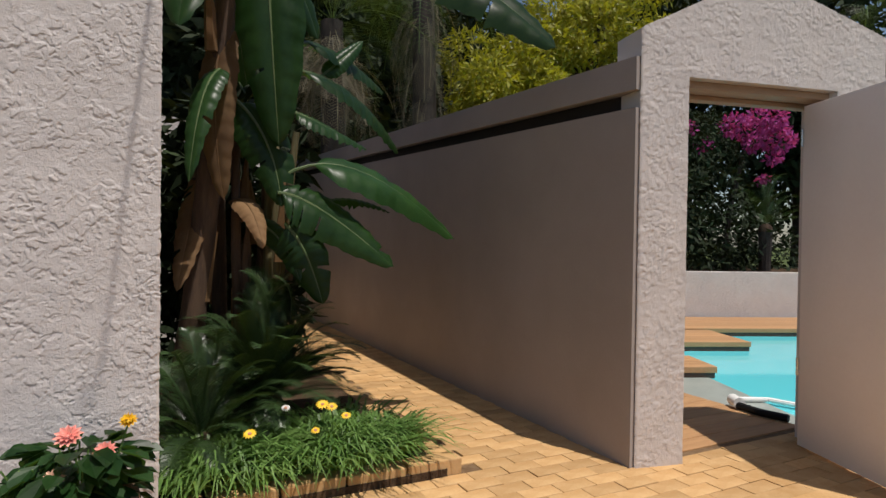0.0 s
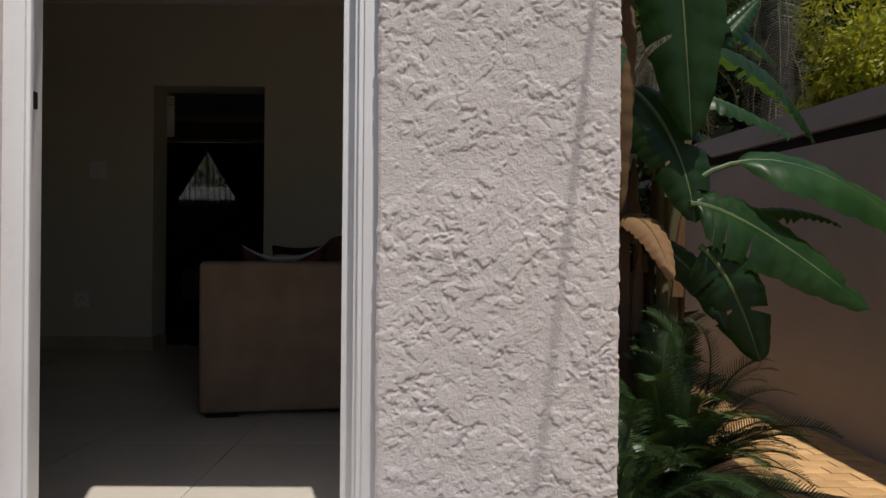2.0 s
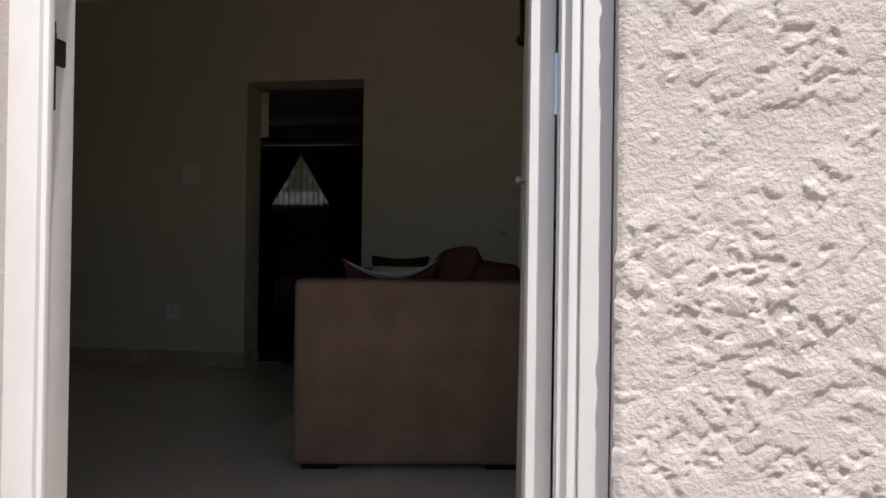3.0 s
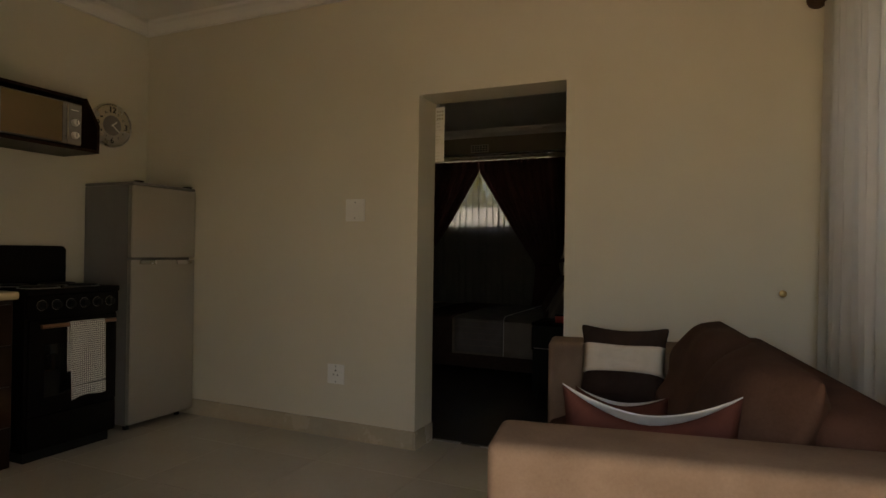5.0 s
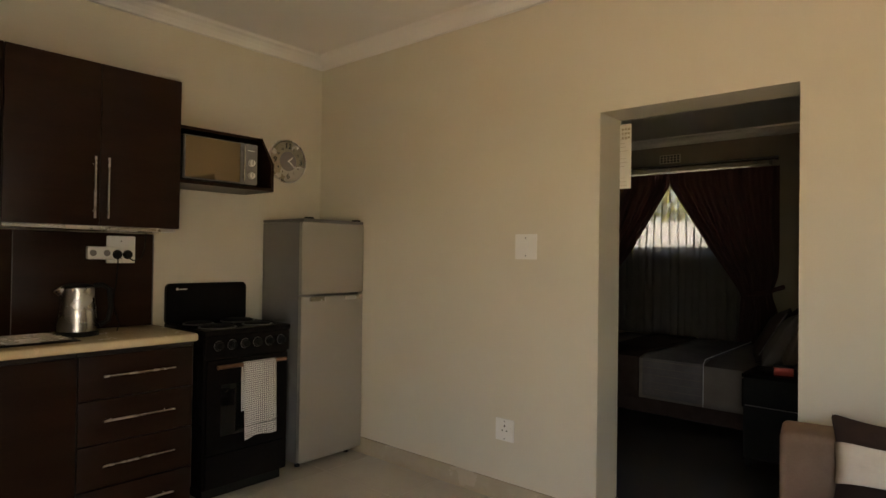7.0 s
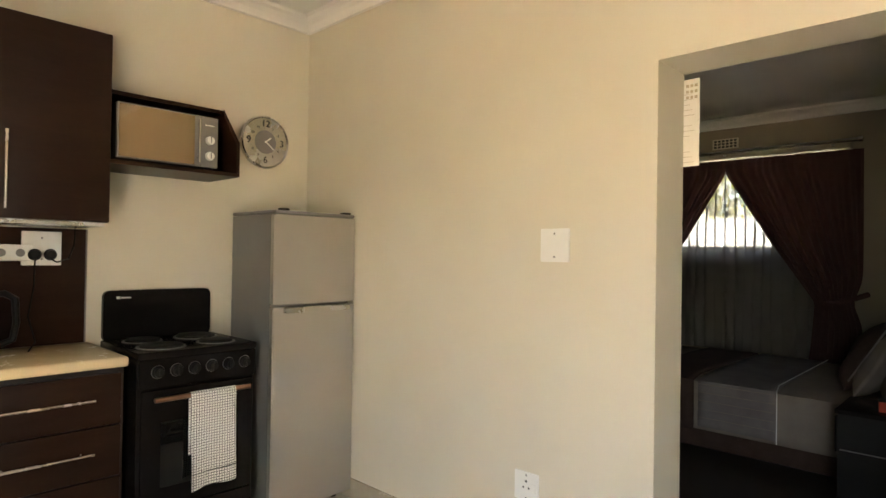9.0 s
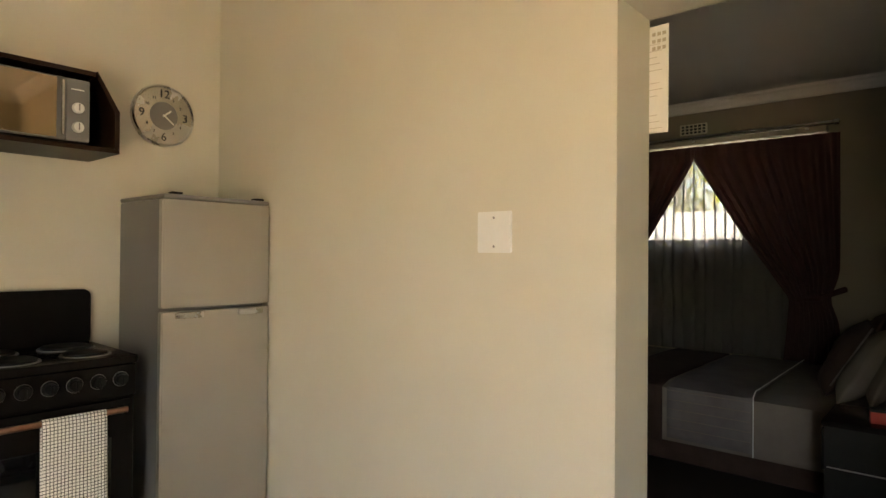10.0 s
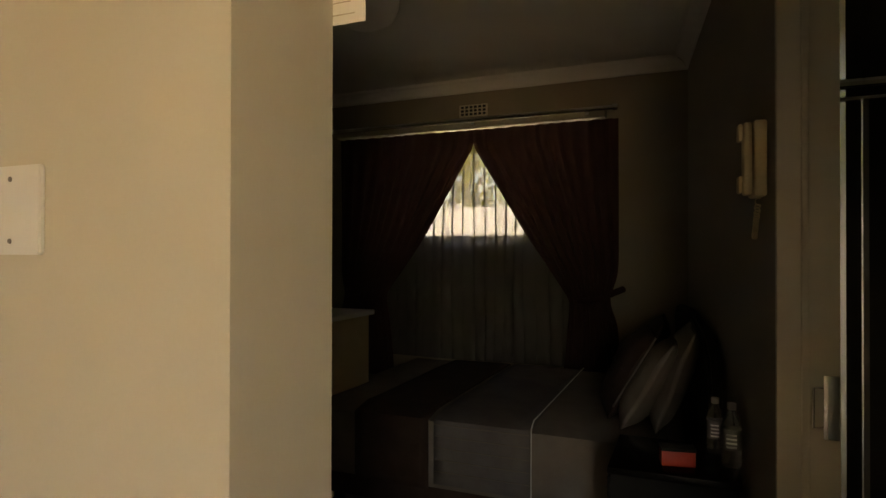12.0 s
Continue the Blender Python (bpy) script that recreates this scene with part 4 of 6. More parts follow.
for k, (y, z, tail) in enumerate(((5.19, 1.318, [(-2.53, 5.188, 1.27), (-2.545, 5.19, 1.18), (-2.54, 5.17, 1.05), (-2.50, 5.19, 0.945), (-2.42, 5.15, 0.919)]), (5.255, 1.318, [(-2.53, 5.27, 1.285), (-2.55, 5.32, 1.30), (-2.565, 5.345, 1.36), (-2.57, 5.35, 1.45), (-2.58, 5.38, 1.60)]))):
    pg = thing("power_plug", "black three pin plug with its lead", "plug", group="plugs on the splashback")
    part("cap", lathe([(0.0, 0.0), (0.022, 0.0), (0.026, 0.012), (0.018, 0.034), (0.0, 0.038)], 18, pose(-2.5525 if k == 0 else -2.5835, y, z, 0, 90, 0)), M_BLACKP, pg)
    part("lead", tube(bmesh.new(), [(-2.53 if k == 0 else -2.55, y, z - 0.02)] + tail, 0.0035, 6), M_BLACKP, pg)

# ---- lounge: sofa, cushions, drapes ----
SOFA = pose(0.70, 4.735, 0, 0, 0, 9.0)


def puffy(name, mat, parent, sx, sy, sz, m, label="", dents=0.0, seed=0, pinch=0.0, ears=0.0):
    """A stuffed cushion: a rounded box with pinched corners and soft dents."""
    bm = bmesh.new()
    n = 10
    bmesh.ops.create_grid(bm, x_segments=n, y_segments=n, size=0.5)
    top = list(bm.verts)
    vs = {}
    for v in top:
        u, w = v.co.x * 2, v.co.y * 2
        f = max(0.0, (1 - abs(u) ** 3.2) * (1 - abs(w) ** 3.2)) ** 0.5
        p = 1 - pinch * (u * u * (1 - w * w)) * 0.5
        q = 1 - pinch * (w * w * (1 - u * u)) * 0.5
        vs[v] = (u * q * (1 - ears * (1 - w * w)), w * p * (1 - ears * (1 - u * u)), f)
    low = {}
    for v in top:
        u, w, f = vs[v]
        d = dents * noise.noise(Vector((u * 1.7 + seed, w * 1.7, seed * 3.1)))
        v.co = Vector((u * sx / 2, w * sy / 2, (0.06 + 0.94 * f) * sz / 2 + d))
        low[v] = bm.verts.new((u * sx / 2, w * sy / 2, -(0.06 + 0.94 * f) * sz / 2 + d * 0.5))
    for f in list(bm.faces):
        bm.faces.new([low[v] for v in reversed(f.verts)])
    for e in [e for e in bm.edges if e.is_boundary and e.verts[0] in low and e.verts[1] in low]:
        a, b = e.verts
        bm.faces.new((a, b, low[b], low[a]))
    bmesh.ops.transform(bm, matrix=m, verts=bm.verts)
    return soft(part(name, bm, mat, parent, label), 1)


def sofa():
    s = thing("sofa", "brown suede two seater sofa under the window", "sofa", SOFA)
    L, D = 1.76, 0.92
    part("base", box(0.03, D - 0.03, 0.03, L - 0.03, 0.05, 0.30, bevel=0.02), M_SUEDE2, s)
    for y0, y1, nm in ((0.0, 0.21, "arm"), (L - 0.21, L, "arm")):
        part(nm, box(0.0, D, y0, y1, 0.026, 0.735, bevel=0.024, segs=4), M_SUEDE_LIT, s, "broad flat brown suede arm, lightened for light from the door")
    part("backrest", box(D - 0.22, D - 0.004, 0.205, L - 0.205, 0.04, 0.80, bevel=0.05, segs=4), M_SUEDE2, s)
    for k in range(2):
        y0 = 0.215 + k * (L - 0.43) / 2
        puffy("seat_cushion", M_SUEDE2, s, 0.70, (L - 0.44) / 2, 0.18, Matrix.Translation((0.365, y0 + (L - 0.43) / 4, 0.38)), "", 0.01, k)
        puffy("back_cushion", M_SUEDE3, s, 0.46, (L - 0.44) / 2 * 1.02, 0.24, pose(0.63, y0 + (L - 0.43) / 4, 0.66, 0, -68 + 5 * k, 0), "slumped brown back cushion", 0.045, 5 + k, 0.15)
    for x in (0.10, D - 0.10):
        for y in (0.09, L - 0.09):
            part("leg", boxes((x - 0.07, x + 0.07, y - 0.055, y + 0.055, 0.0, 0.0255)), M_BLACKP, s, "dark block foot")


sofa()


def scatter_cushion(m, mat_main, mat_band, label, band):
    c = thing("scatter_cushion", label, "cushion", m, group="scatter cushions")
    puffy("cover", mat_main, c, 0.39, 0.37, 0.14, Matrix.Identity(4), "", 0.010, band, 0.0, 0.14)
    lo, hi = (-0.045, 0.085) if band == 1 else (-0.235, -0.17)
    bm = bmesh.new()
    n = 14
    rows = []
    for j in range(9):
        w = lo + (hi - lo) * j / 8
        row = []
        for i in range(n + 1):
            u = -1 + 2 * i / n
            f = max(0.0, (1 - abs(u) ** 3.2) * (1 - abs(w / 0.185 if abs(w) < 0.185 else 0.999) ** 3.2)) ** 0.5
            row.append(bm.verts.new((u * 0.195 * (1 - 0.14 * (1 - (w / 0.185) ** 2)) * 1.01, w * (1 - 0.14 * (1 - u * u)), (0.06 + 0.94 * f) * 0.070 + 0.011 + 0.003 * math.sin(j * 2.4 + i * 0.5))))
        rows.append(row)
    for a, b in zip(rows, rows[1:]):
        for i in range(n):
            bm.faces.new((a[i], a[i + 1], b[i + 1], b[i]))
    st = part("band", bm, mat_band, c, "ruched cream band" if band == 1 else "white piped edge")
    t = st.modifiers.new("thick", "SOLIDIFY")
    t.thickness = 0.004
    return c


scatter_cushion(pose(0.80, 6.235, 0.655, 68, 0, 4), M_DKBROWN, M_CREAM, "dark brown cushion with a ruched cream band", 1)


def near_cushion(m, label):
    c = thing("scatter_cushion", label, "cushion", m, group="scatter cushions")
    for name, mat, s, dip in (("front_cover", M_MAROON, 1, 0.105), ("back_cover", M_WHITEC, -1, 0.078)):
        bm = bmesh.new()
        n = 16
        rows = []
        for j in range(n + 1):
            row = []
            for i in range(n + 1):
                u, w = -1 + 2 * i / n, -1 + 2 * j / n
                f = max(0.0, (1 - abs(u) ** 2.5) * (1 - abs(w) ** 2.5)) ** 0.5
                top = 0.225 - dip * (1 - abs(u) ** 1.8)
                y = -0.20 + (top + 0.20) * (w + 1) / 2
                row.append(bm.verts.new((u * 0.305 * (1 - 0.05 * (1 - w * w)), y, s * (0.004 + 0.075 * f))))
            rows.append(row)
        for a, b in zip(rows, rows[1:]):
            for i in range(n):
                bm.faces.new((a[i], a[i + 1], b[i + 1], b[i]))
        o = part(name, bm, mat, c, "maroon front" if s > 0 else "white back")
        t = o.modifiers.new("thick", "SOLIDIFY")
        t.thickness = 0.004


near_cushion(pose(1.00, 5.10, 0.62, 105, 0, 7) @ Matrix.Diagonal((0.68, 0.9, 0.7, 1)), "maroon cushion with a white back leaning on the sofa arm")
near_cushion(pose(0.84, 5.80, 0.52, 55, 2, 4) @ Matrix.Scale(0.56, 4), "smaller maroon cushion with a white back on the seat")


def drape(name, label, mat, x, y0, y1, z0, z1, folds, amp, axis="y", seed=0.0, parent=None, lap=0.0):
    """Hanging cloth in soft pleats along x or y."""
    bm = bmesh.new()
    n, m_ = folds * 10, 16
    rows = []
    for j in range(m_ + 1):
        v = j / m_
        row = []
        for i in range(n + 1):
            u = i / n
            a = u * folds * 2 * math.pi + 0.7 * math.sin(u * 17 + seed) + 0.25 * math.sin(v * 3 + u * 9)
            o = amp * (0.55 + 0.45 * v) * (math.sin(a) + 0.3 * math.sin(2.3 * a + seed)) + 0.01 * v * math.sin(u * 11)
            s = y0 + (y1 - y0) * (u + 0.006 * math.sin(v * 4 + u * 20)) + lap * math.sin(a + 1.4)
            z = z1 + (z0 - z1) * v
            row.append(bm.verts.new((x + o, s, z) if axis == "y" else (s, x + o, z)))
        rows.append(row)
    for a, b in zip(rows, rows[1:]):
        for i in range(n):
            bm.faces.new((a[i], a[i + 1], b[i + 1], b[i]))
    ob = part(name, bm, mat, parent)
    if parent is None:
        tagged(ob, label, "curtain")
    return ob


drape("lounge_drape", "long cream drape hanging in pleats beside the sofa", M_DRAPE, 1.585, 4.28, 6.40, 0.06, 2.20, 17, 0.030)
pole = thing("curtain_pole", "dark turned wood curtain pole over the window", "curtain pole")
part("pole", rod((1.55, 4.25, 2.245), (1.55, 6.43, 2.245), 0.017), M_DKWOOD, pole)
for y, s in ((6.43, 1), (4.25, -1)):
    part("finial", lathe([(0.0, 0.0), (0.022, 0.002), (0.026, 0.014), (0.016, 0.02), (0.034, 0.036), (0.040, 0.055), (0.030, 0.075), (0.010, 0.083), (0.0, 0.084)], 18, pose(1.55, y, 2.245, -90 * s, 0, 0)), M_DKWOOD, pole, "turned wooden knob")
for y in (4.35, 6.34):
    part("bracket", boxes((1.56, 1.699, y - 0.012, y + 0.012, 2.215, 2.235)), M_DKWOOD, pole)
hold = thing("tieback_hook", "small brass tieback hook on the cream wall", "hook")
part("stem", rod((1.44, Y1, 0.98), (1.44, Y1 - 0.05, 0.98), 0.005), M_BRASS, hold)
part("knob", lathe([(0.0, 0.0), (0.014, 0.003), (0.016, 0.010), (0.0, 0.016)], 14, pose(1.44, Y1 - 0.05, 0.98, 90, 0, 0)), M_BRASS, hold)

# ---- bedroom ----


def ceiling_light():
    c = thing("ceiling_light", "round white glass ceiling light in the bedroom", "ceiling light", pose(-1.26, 8.40, 2.60))
    part("mount", lathe([(0.0, -0.03), (0.10, -0.03), (0.105, -0.002), (0.0, -0.002)], 28), M_CHROME, c, "chrome mounting plate")
    part("bowl", lathe([(0.155, -0.06), (0.165, -0.085), (0.160, -0.14), (0.135, -0.19), (0.08, -0.222), (0.0, -0.232)], 36), M_PLASTIC, c, "white opal glass bowl")
    part("rim", lathe([(0.105, -0.031), (0.160, -0.050), (0.168, -0.062), (0.155, -0.066), (0.10, -0.040)], 36), M_CHROME, c)


ceiling_light()


def notice_sheet():
    n = thing("notice_sheet", "white printed notice sheet taped beside the bedroom doorway", "notice")
    sheet = part("paper", box(-0.47, -0.343, 6.8365, 6.8378, 1.697, 2.03), M_PAPER, n, smooth=False)
    part("tape", box(-0.455, -0.415, 6.8302, 6.8364, 2.0, 2.028), M_PAPER, n, smooth=False)
    for k in range(14):
        if k not in (3, 4, 8):
            part("print_line", box(-0.46, -0.362 - 0.008 * (k % 3), 6.8356, 6.8363, 1.712 + 0.020 * k, 1.7136 + 0.020 * k), M_SKIRT, sheet)
    for i in range(3):
        for j in range(3):
            part("print_block", box(-0.394 + 0.016 * i, -0.383 + 0.016 * i, 6.8356, 6.8363, 1.955 + 0.022 * j, 1.966 + 0.022 * j), M_SKIRT, sheet)


notice_sheet()


def bed():
    b = thing("bed", "double bed with white linen darkened for the dim room, grey throw and striped runner", "bed")
    x0, x1, ya, yb = -1.72, 0.10, 8.62, 10.03
    part("base", box(x0 + 0.03, x1, ya + 0.03, yb - 0.02, 0.08, 0.30, bevel=0.02), M_DKBROWN, b)
    for x in (x0 + 0.12, x1 - 0.12):
        for y in (ya + 0.12, yb - 0.12):
            part("leg", rod((x, y, 0), (x, y, 0.081), 0.03), M_BLACKP, b)
    part("mattress", box(x0, x1, ya, yb, 0.302, 0.53, bevel=0.06, segs=4), M_LINEN_DIM, b)

    def spread(name, xa, xb, mat, lift, drop, label):
        bm = bmesh.new()
        rows = []
        n = 16
        for j in range(n + 1):
            v = j / n
            d = 2.02 * v - 0.40
            row = []
            for i in range(9):
                u = i / 8
                w = 0.008 * noise.noise(Vector((xa + (xb - xa) * u * 3, d * 3, lift * 50)))
                if d < 0:
                    p = (xa + (xb - xa) * u, ya - 0.012 - lift - 0.01 * abs(w) * 60 * 0.1, 0.545 + lift + max(d, -drop) * 0.98)
                elif d > yb - ya:
                    p = (xa + (xb - xa) * u, yb + 0.012 + lift, 0.545 + lift - (d - (yb - ya)) * 0.98)
                else:
                    p = (xa + (xb - xa) * u, ya + d, 0.55 + lift + w)
                row.append(bm.verts.new(p))
            rows.append(row)
        for a, c in zip(rows, rows[1:]):
            for i in range(8):
                bm.faces.new((a[i], a[i + 1], c[i + 1], c[i]))
        o = part(name, bm, mat, b, label)
        t = o.modifiers.new("thick", "SOLIDIFY")
        t.thickness = 0.008
        return o

    spread("duvet", x0 - 0.01, x1 - 0.02, M_LINEN_DIM, 0.002, 0.34, "pale linen duvet, darkened for the dim room")
    spread("foot_throw", -1.42, -1.02, M_DKBROWN, 0.014, 0.36, "dark brown foot throw")
    spread("runner", -0.99, -0.52, M_GREYC_DIM, 0.014, 0.33, "grey bed runner with pale stripes, darkened for the dim room")
    for k in range(5):
        z = 0.52 - 0.055 * k
        part("stripe", tube(bmesh.new(), [(-0.985, ya - 0.034, z), (-0.525, ya - 0.034, z)], 0.002, 5), M_LINEN_DIM, b, "thin pale stripe, darkened for the dim room")
    part("piping", tube(bmesh.new(), [(-0.518, ya - 0.032, 0.22), (-0.518, ya - 0.030, 0.545), (-0.518, ya + 0.02, 0.574), (-0.518, yb - 0.02, 0.574)], 0.003, 6), M_WHITEC, b)
    m = Matrix.Translation((0.20, 8.60, 0)) @ Matrix.Rotation(math.atan(0.115), 4, "Z") @ Matrix(((0, 0, 1, 0), (1, 0, 0, 0), (0, 1, 0, 0), (0, 0, 0, 1)))
    part("headboard", outline([(0.0, 0.1), (1.42, 0.1), (1.42, 0.96), (1.30, 1.02), (0.75, 1.04), (0.20, 0.98), (0.04, 0.90), (0.0, 0.80)], 0.05, m, bevel=0.012), M_BLACKP, b, "dark padded headboard")


bed()


def pillow(name, label, mat, m, s=(0.46, 0.44, 0.16), band=None):
    p = thing(name, label, "pillow", m, group="pillows on the bed")
    puffy("cover", mat, p, *s, Matrix.Identity(4), "", 0.015, m.translation.y, 0.2)
    if band:
        part("band", boxes((-0.19, 0.19, -0.10, -0.085, s[2] * 0.46, s[2] * 0.52), bevel=0.002), band, p, "pale stripe")


pillow("pillow", "brown cushion standing against the pillows", M_DKBROWN, pose(-0.15, 9.08, 0.755, 0, -62, 8))
pillow("pillow", "white pillow with a grey lower half, darkened for the dim room", M_LINEN_DIM, pose(-0.03, 8.93, 0.745, 0, -60, -4), band=M_GREYC_DIM)
pillow("pillow", "plain white pillow against the headboard, darkened for the dim room", M_LINEN_DIM, pose(0.06, 8.97, 0.77, 0, -70, 2), (0.48, 0.52, 0.14))
pillow("pillow", "dark cushion leaning on the headboard", M_DKBROWN, pose(-0.09, 9.60, 0.76, 0, -68, 2), (0.45, 0.5, 0.15))


def bedside():
    t = thing("bedside_table", "black bedside table beside the bed", "bedside table", pose(0, 0, 0, 0, 0, 0))
    x0, x1, ya, yb = -0.13, 0.285, 8.10, 8.50
    part("body", box(x0 + 0.01, x1 - 0.01, ya + 0.01, yb - 0.01, 0.06, 0.575), M_BLACKP, t)
    part("top", box(x0, x1, ya, yb, 0.576, 0.60, bevel=0.004), M_BLACK, t)
    d = part("drawer", box(x0 - 0.002, x0 + 0.009, ya + 0.02, yb - 0.02, 0.38, 0.56, bevel=0.002), M_BLACK, t)
    part("pull", rod((x0 - 0.02, 8.26, 0.47), (x0 - 0.02, 8.34, 0.47), 0.005, 8), M_CHROME, d)
    part("shelf_line", box(x0 + 0.02, x1 - 0.02, ya + 0.004, ya + 0.0095, 0.395, 0.40), M_FRSIDE, t)
    for x in (x0 + 0.04, x1 - 0.04):
        for y in (ya + 0.04, yb - 0.04):
            part("foot", rod((x, y, 0), (x, y, 0.061), 0.02), M_BLACKP, t)


bedside()


def bottle(x, y, h, r, label):
    b = thing("water_bottle", label, "bottle", pose(x, y, 0.6005), group="bottles on the bedside table")
    part("body", lathe([(0, 0), (r * 0.92, 0.002), (r, 0.012), (r, h * 0.62), (r * 0.82, h * 0.74), (r * 0.42, h * 0.86), (r * 0.40, h * 0.91)], 20), M_BOTTLE, b)
    part("cap", lathe([(r * 0.46, h * 0.90), (r * 0.46, h), (0, h)], 16), M_PLASTIC, b, "white screw cap")
    w = part("wrapper", lathe([(r * 1.02, h * 0.28), (r * 1.02, h * 0.60)], 20), M_PLASTIC if h > 0.24 else M_FRSIDE, b, "printed paper wrapper")
    for k in range(4):
        part("print_line", box(-r * 0.55, r * 0.45, -r * 1.06, -r * 0.9, h * (0.32 + 0.065 * k), h * (0.345 + 0.065 * k)), M_INK if h > 0.24 else M_PLASTIC, w)


bottle(0.215, 8.40, 0.20, 0.028, "clear water bottle with a white cap")
bottle(0.262, 8.27, 0.215, 0.032, "larger clear water bottle with a wrapper")
card = thing("small_red_box", "small red and black card box on the bedside table", "box", pose(0.09, 8.22, 0.6005, 0, 0, 10))
part("carton", box(-0.055, 0.055, -0.03, 0.03, 0, 0.05, bevel=0.002), M_RED, card)
part("lid", box(-0.057, 0.057, -0.032, 0.032, 0.0503, 0.062, bevel=0.002), M_BLACKP, card)


def intercom():
    y = 7.97
    m = Matrix.Translation((bx(y) - 0.001, y, 1.60)) @ Matrix.Rotation(math.atan(0.1), 4, "Z")
    p = thing("intercom_phone", "yellowed ivory intercom phone on the bedroom wall", "phone", m)
    part("wall_base", box(-0.035, 0.0, -0.05, 0.05, -0.11, 0.11, bevel=0.008), M_IVORY, p)
    h = part("handset", boxes((-0.062, -0.037, -0.047, -0.004, -0.105, 0.105), bevel=0.008), M_IVORY, p)
    part("ear_cup", box(-0.075, -0.063, -0.045, -0.006, 0.05, 0.10, bevel=0.005), M_IVORY, h)
    part("mouth_cup", box(-0.075, -0.063, -0.045, -0.006, -0.10, -0.05, bevel=0.005), M_IVORY, h)
    part("keypad", box(-0.0385, -0.0355, 0.008, 0.040, -0.075, 0.02), M_BLACKP, p, "dark keypad")
    for k in range(4):
        part("key", box(-0.0415, -0.0388, 0.016, 0.032, -0.068 + 0.021 * k, -0.054 + 0.021 * k), M_IVORY, p)
    pts = []
    for k in range(150):
        a = k * 0.8
        u = k / 149
        cy = -0.02 + 0.05 * math.sin(u * math.pi)
        cz = -0.115 - 0.11 * math.sin(u * math.pi * 0.95)
        pts.append((-0.02 + 0.007 * math.cos(a), cy + 0.007 * math.sin(a) * 0.8, cz + 0.006 * math.sin(a)))
    part("coiled_cord", tube(bmesh.new(), pts, 0.0018, 5), M_IVORY, p)


intercom()


def bedroom_curtain(side):
    """A tied back satin curtain: full at the rail, drawn in at the waist, then falling."""
    c = thing("bedroom_curtain", "brown satin curtain tied back beside the bedroom window", "curtain", group="bedroom curtains")
    mid, outer = -1.30, (-2.40 if side < 0 else -0.30)
    bm = bmesh.new()
    n, m_ = 90, 40
    rows = []
    for j in range(m_ + 1):
        v = j / m_
        z = 2.205 - 1.80 * v
        waist = 1.02
        if z > waist:
            inner = mid + side * min(max(0.0, (2.09 - z)) * 0.60 + 0.10 * max(0.0, 1.45 - z), 0.80)
            amp = 0.022
        else:
            k = (waist - z) / (waist - 0.40)
            inner = mid + side * (0.69 - 0.06 * k)
            amp = 0.022 + 0.012 * k
        edge = outer + (0.0 if z > waist else 0.0) + 0.05 * side * math.exp(-((z - waist) / 0.12) ** 2) * -1
        row = []
        for i in range(n + 1):
            u = i / n
            a = u * 11 * 2 * math.pi + 1.1 * math.sin(u * 13 + v * 2.5)
            row.append(bm.verts.new((edge + (inner - edge) * u, 10.0 + amp * math.sin(a) * (0.5 + 0.5 * min(1, v * 3)) - 0.03 * math.exp(-((z - waist) / 0.2) ** 2), z)))
        rows.append(row)
    for a, b in zip(rows, rows[1:]):
        for i in range(n):
            bm.faces.new((a[i], a[i + 1], b[i + 1], b[i]))
    part("cloth", bm, M_SATIN, c)
    x = outer + (mid - outer) * 0.12
    part("tieback", tube(bmesh.new(), [(outer - 0.02 * side * -1, 10.10, 1.09), (x, 9.94, 1.03), (outer + (mid - outer) * 0.24, 9.97, 1.01), (outer + (mid - outer) * 0.22, 10.06, 1.03)], 0.022, 8), M_SATIN, c, "matching satin tieback")


bedroom_curtain(-1), bedroom_curtain(1)
drape("sheer_curtain", "white sheer curtain across the bedroom window, coloured dark to cut its brightness", M_SHEER, 10.085, -2.30, -0.40, 0.55, 2.19, 24, 0.012, "x", 2.0, lap=0.022)
rodset = thing("bedroom_curtain_rod", "chrome curtain rod with a pale batten over the bedroom window", "curtain rod")
part("rod", rod((-2.48, 9.985, 2.275), (-0.34, 9.985, 2.275), 0.016), M_CHROME, rodset)
part("end_cap", lathe([(0.016, 0), (0.022, 0.004), (0.022, 0.035), (0.016, 0.04), (0, 0.04)], 16, pose(-0.34, 9.985, 2.275, 0, 90, 0)), M_CHROME, rodset)
# The batten takes the darkened cream too, so it looks dim.
part("batten", box(-2.45, -0.39, 10.02, 10.149, 2.225, 2.285, bevel=0.004), M_PAINT_DIM, rodset, "cream batten, darkened in colour for the dim room")
for x in (-2.2, -1.3, -0.5):
    part("bracket", boxes((x - 0.012, x + 0.012, 9.985, 10.02, 2.24, 2.256)), M_CHROME, rodset)
vent = thing("air_vent", "small terracotta coloured air brick high on the wall", "vent", kind="structure")
part("frame", box(-1.46, -1.24, 10.138, 10.1495, 2.335, 2.425, bevel=0.002), M_PAINT, vent)
for i in range(6):
    for j in range(3):
        part("hole", box(-1.445 + 0.034 * i, -1.423 + 0.034 * i, 10.1345, 10.1378, 2.345 + 0.026 * j, 2.362 + 0.026 * j), M_INK, vent)
dresser = thing("dresser", "cream dresser with a white top in the bedroom corner", "dresser")
part("body", box(-2.25, -1.66, 8.72, 9.15, 0.0, 0.955, bevel=0.003), M_IVORY, dresser)
part("top", box(-2.28, -1.63, 8.69, 9.17, 0.956, 0.985, bevel=0.006), M_WHITE, dresser)
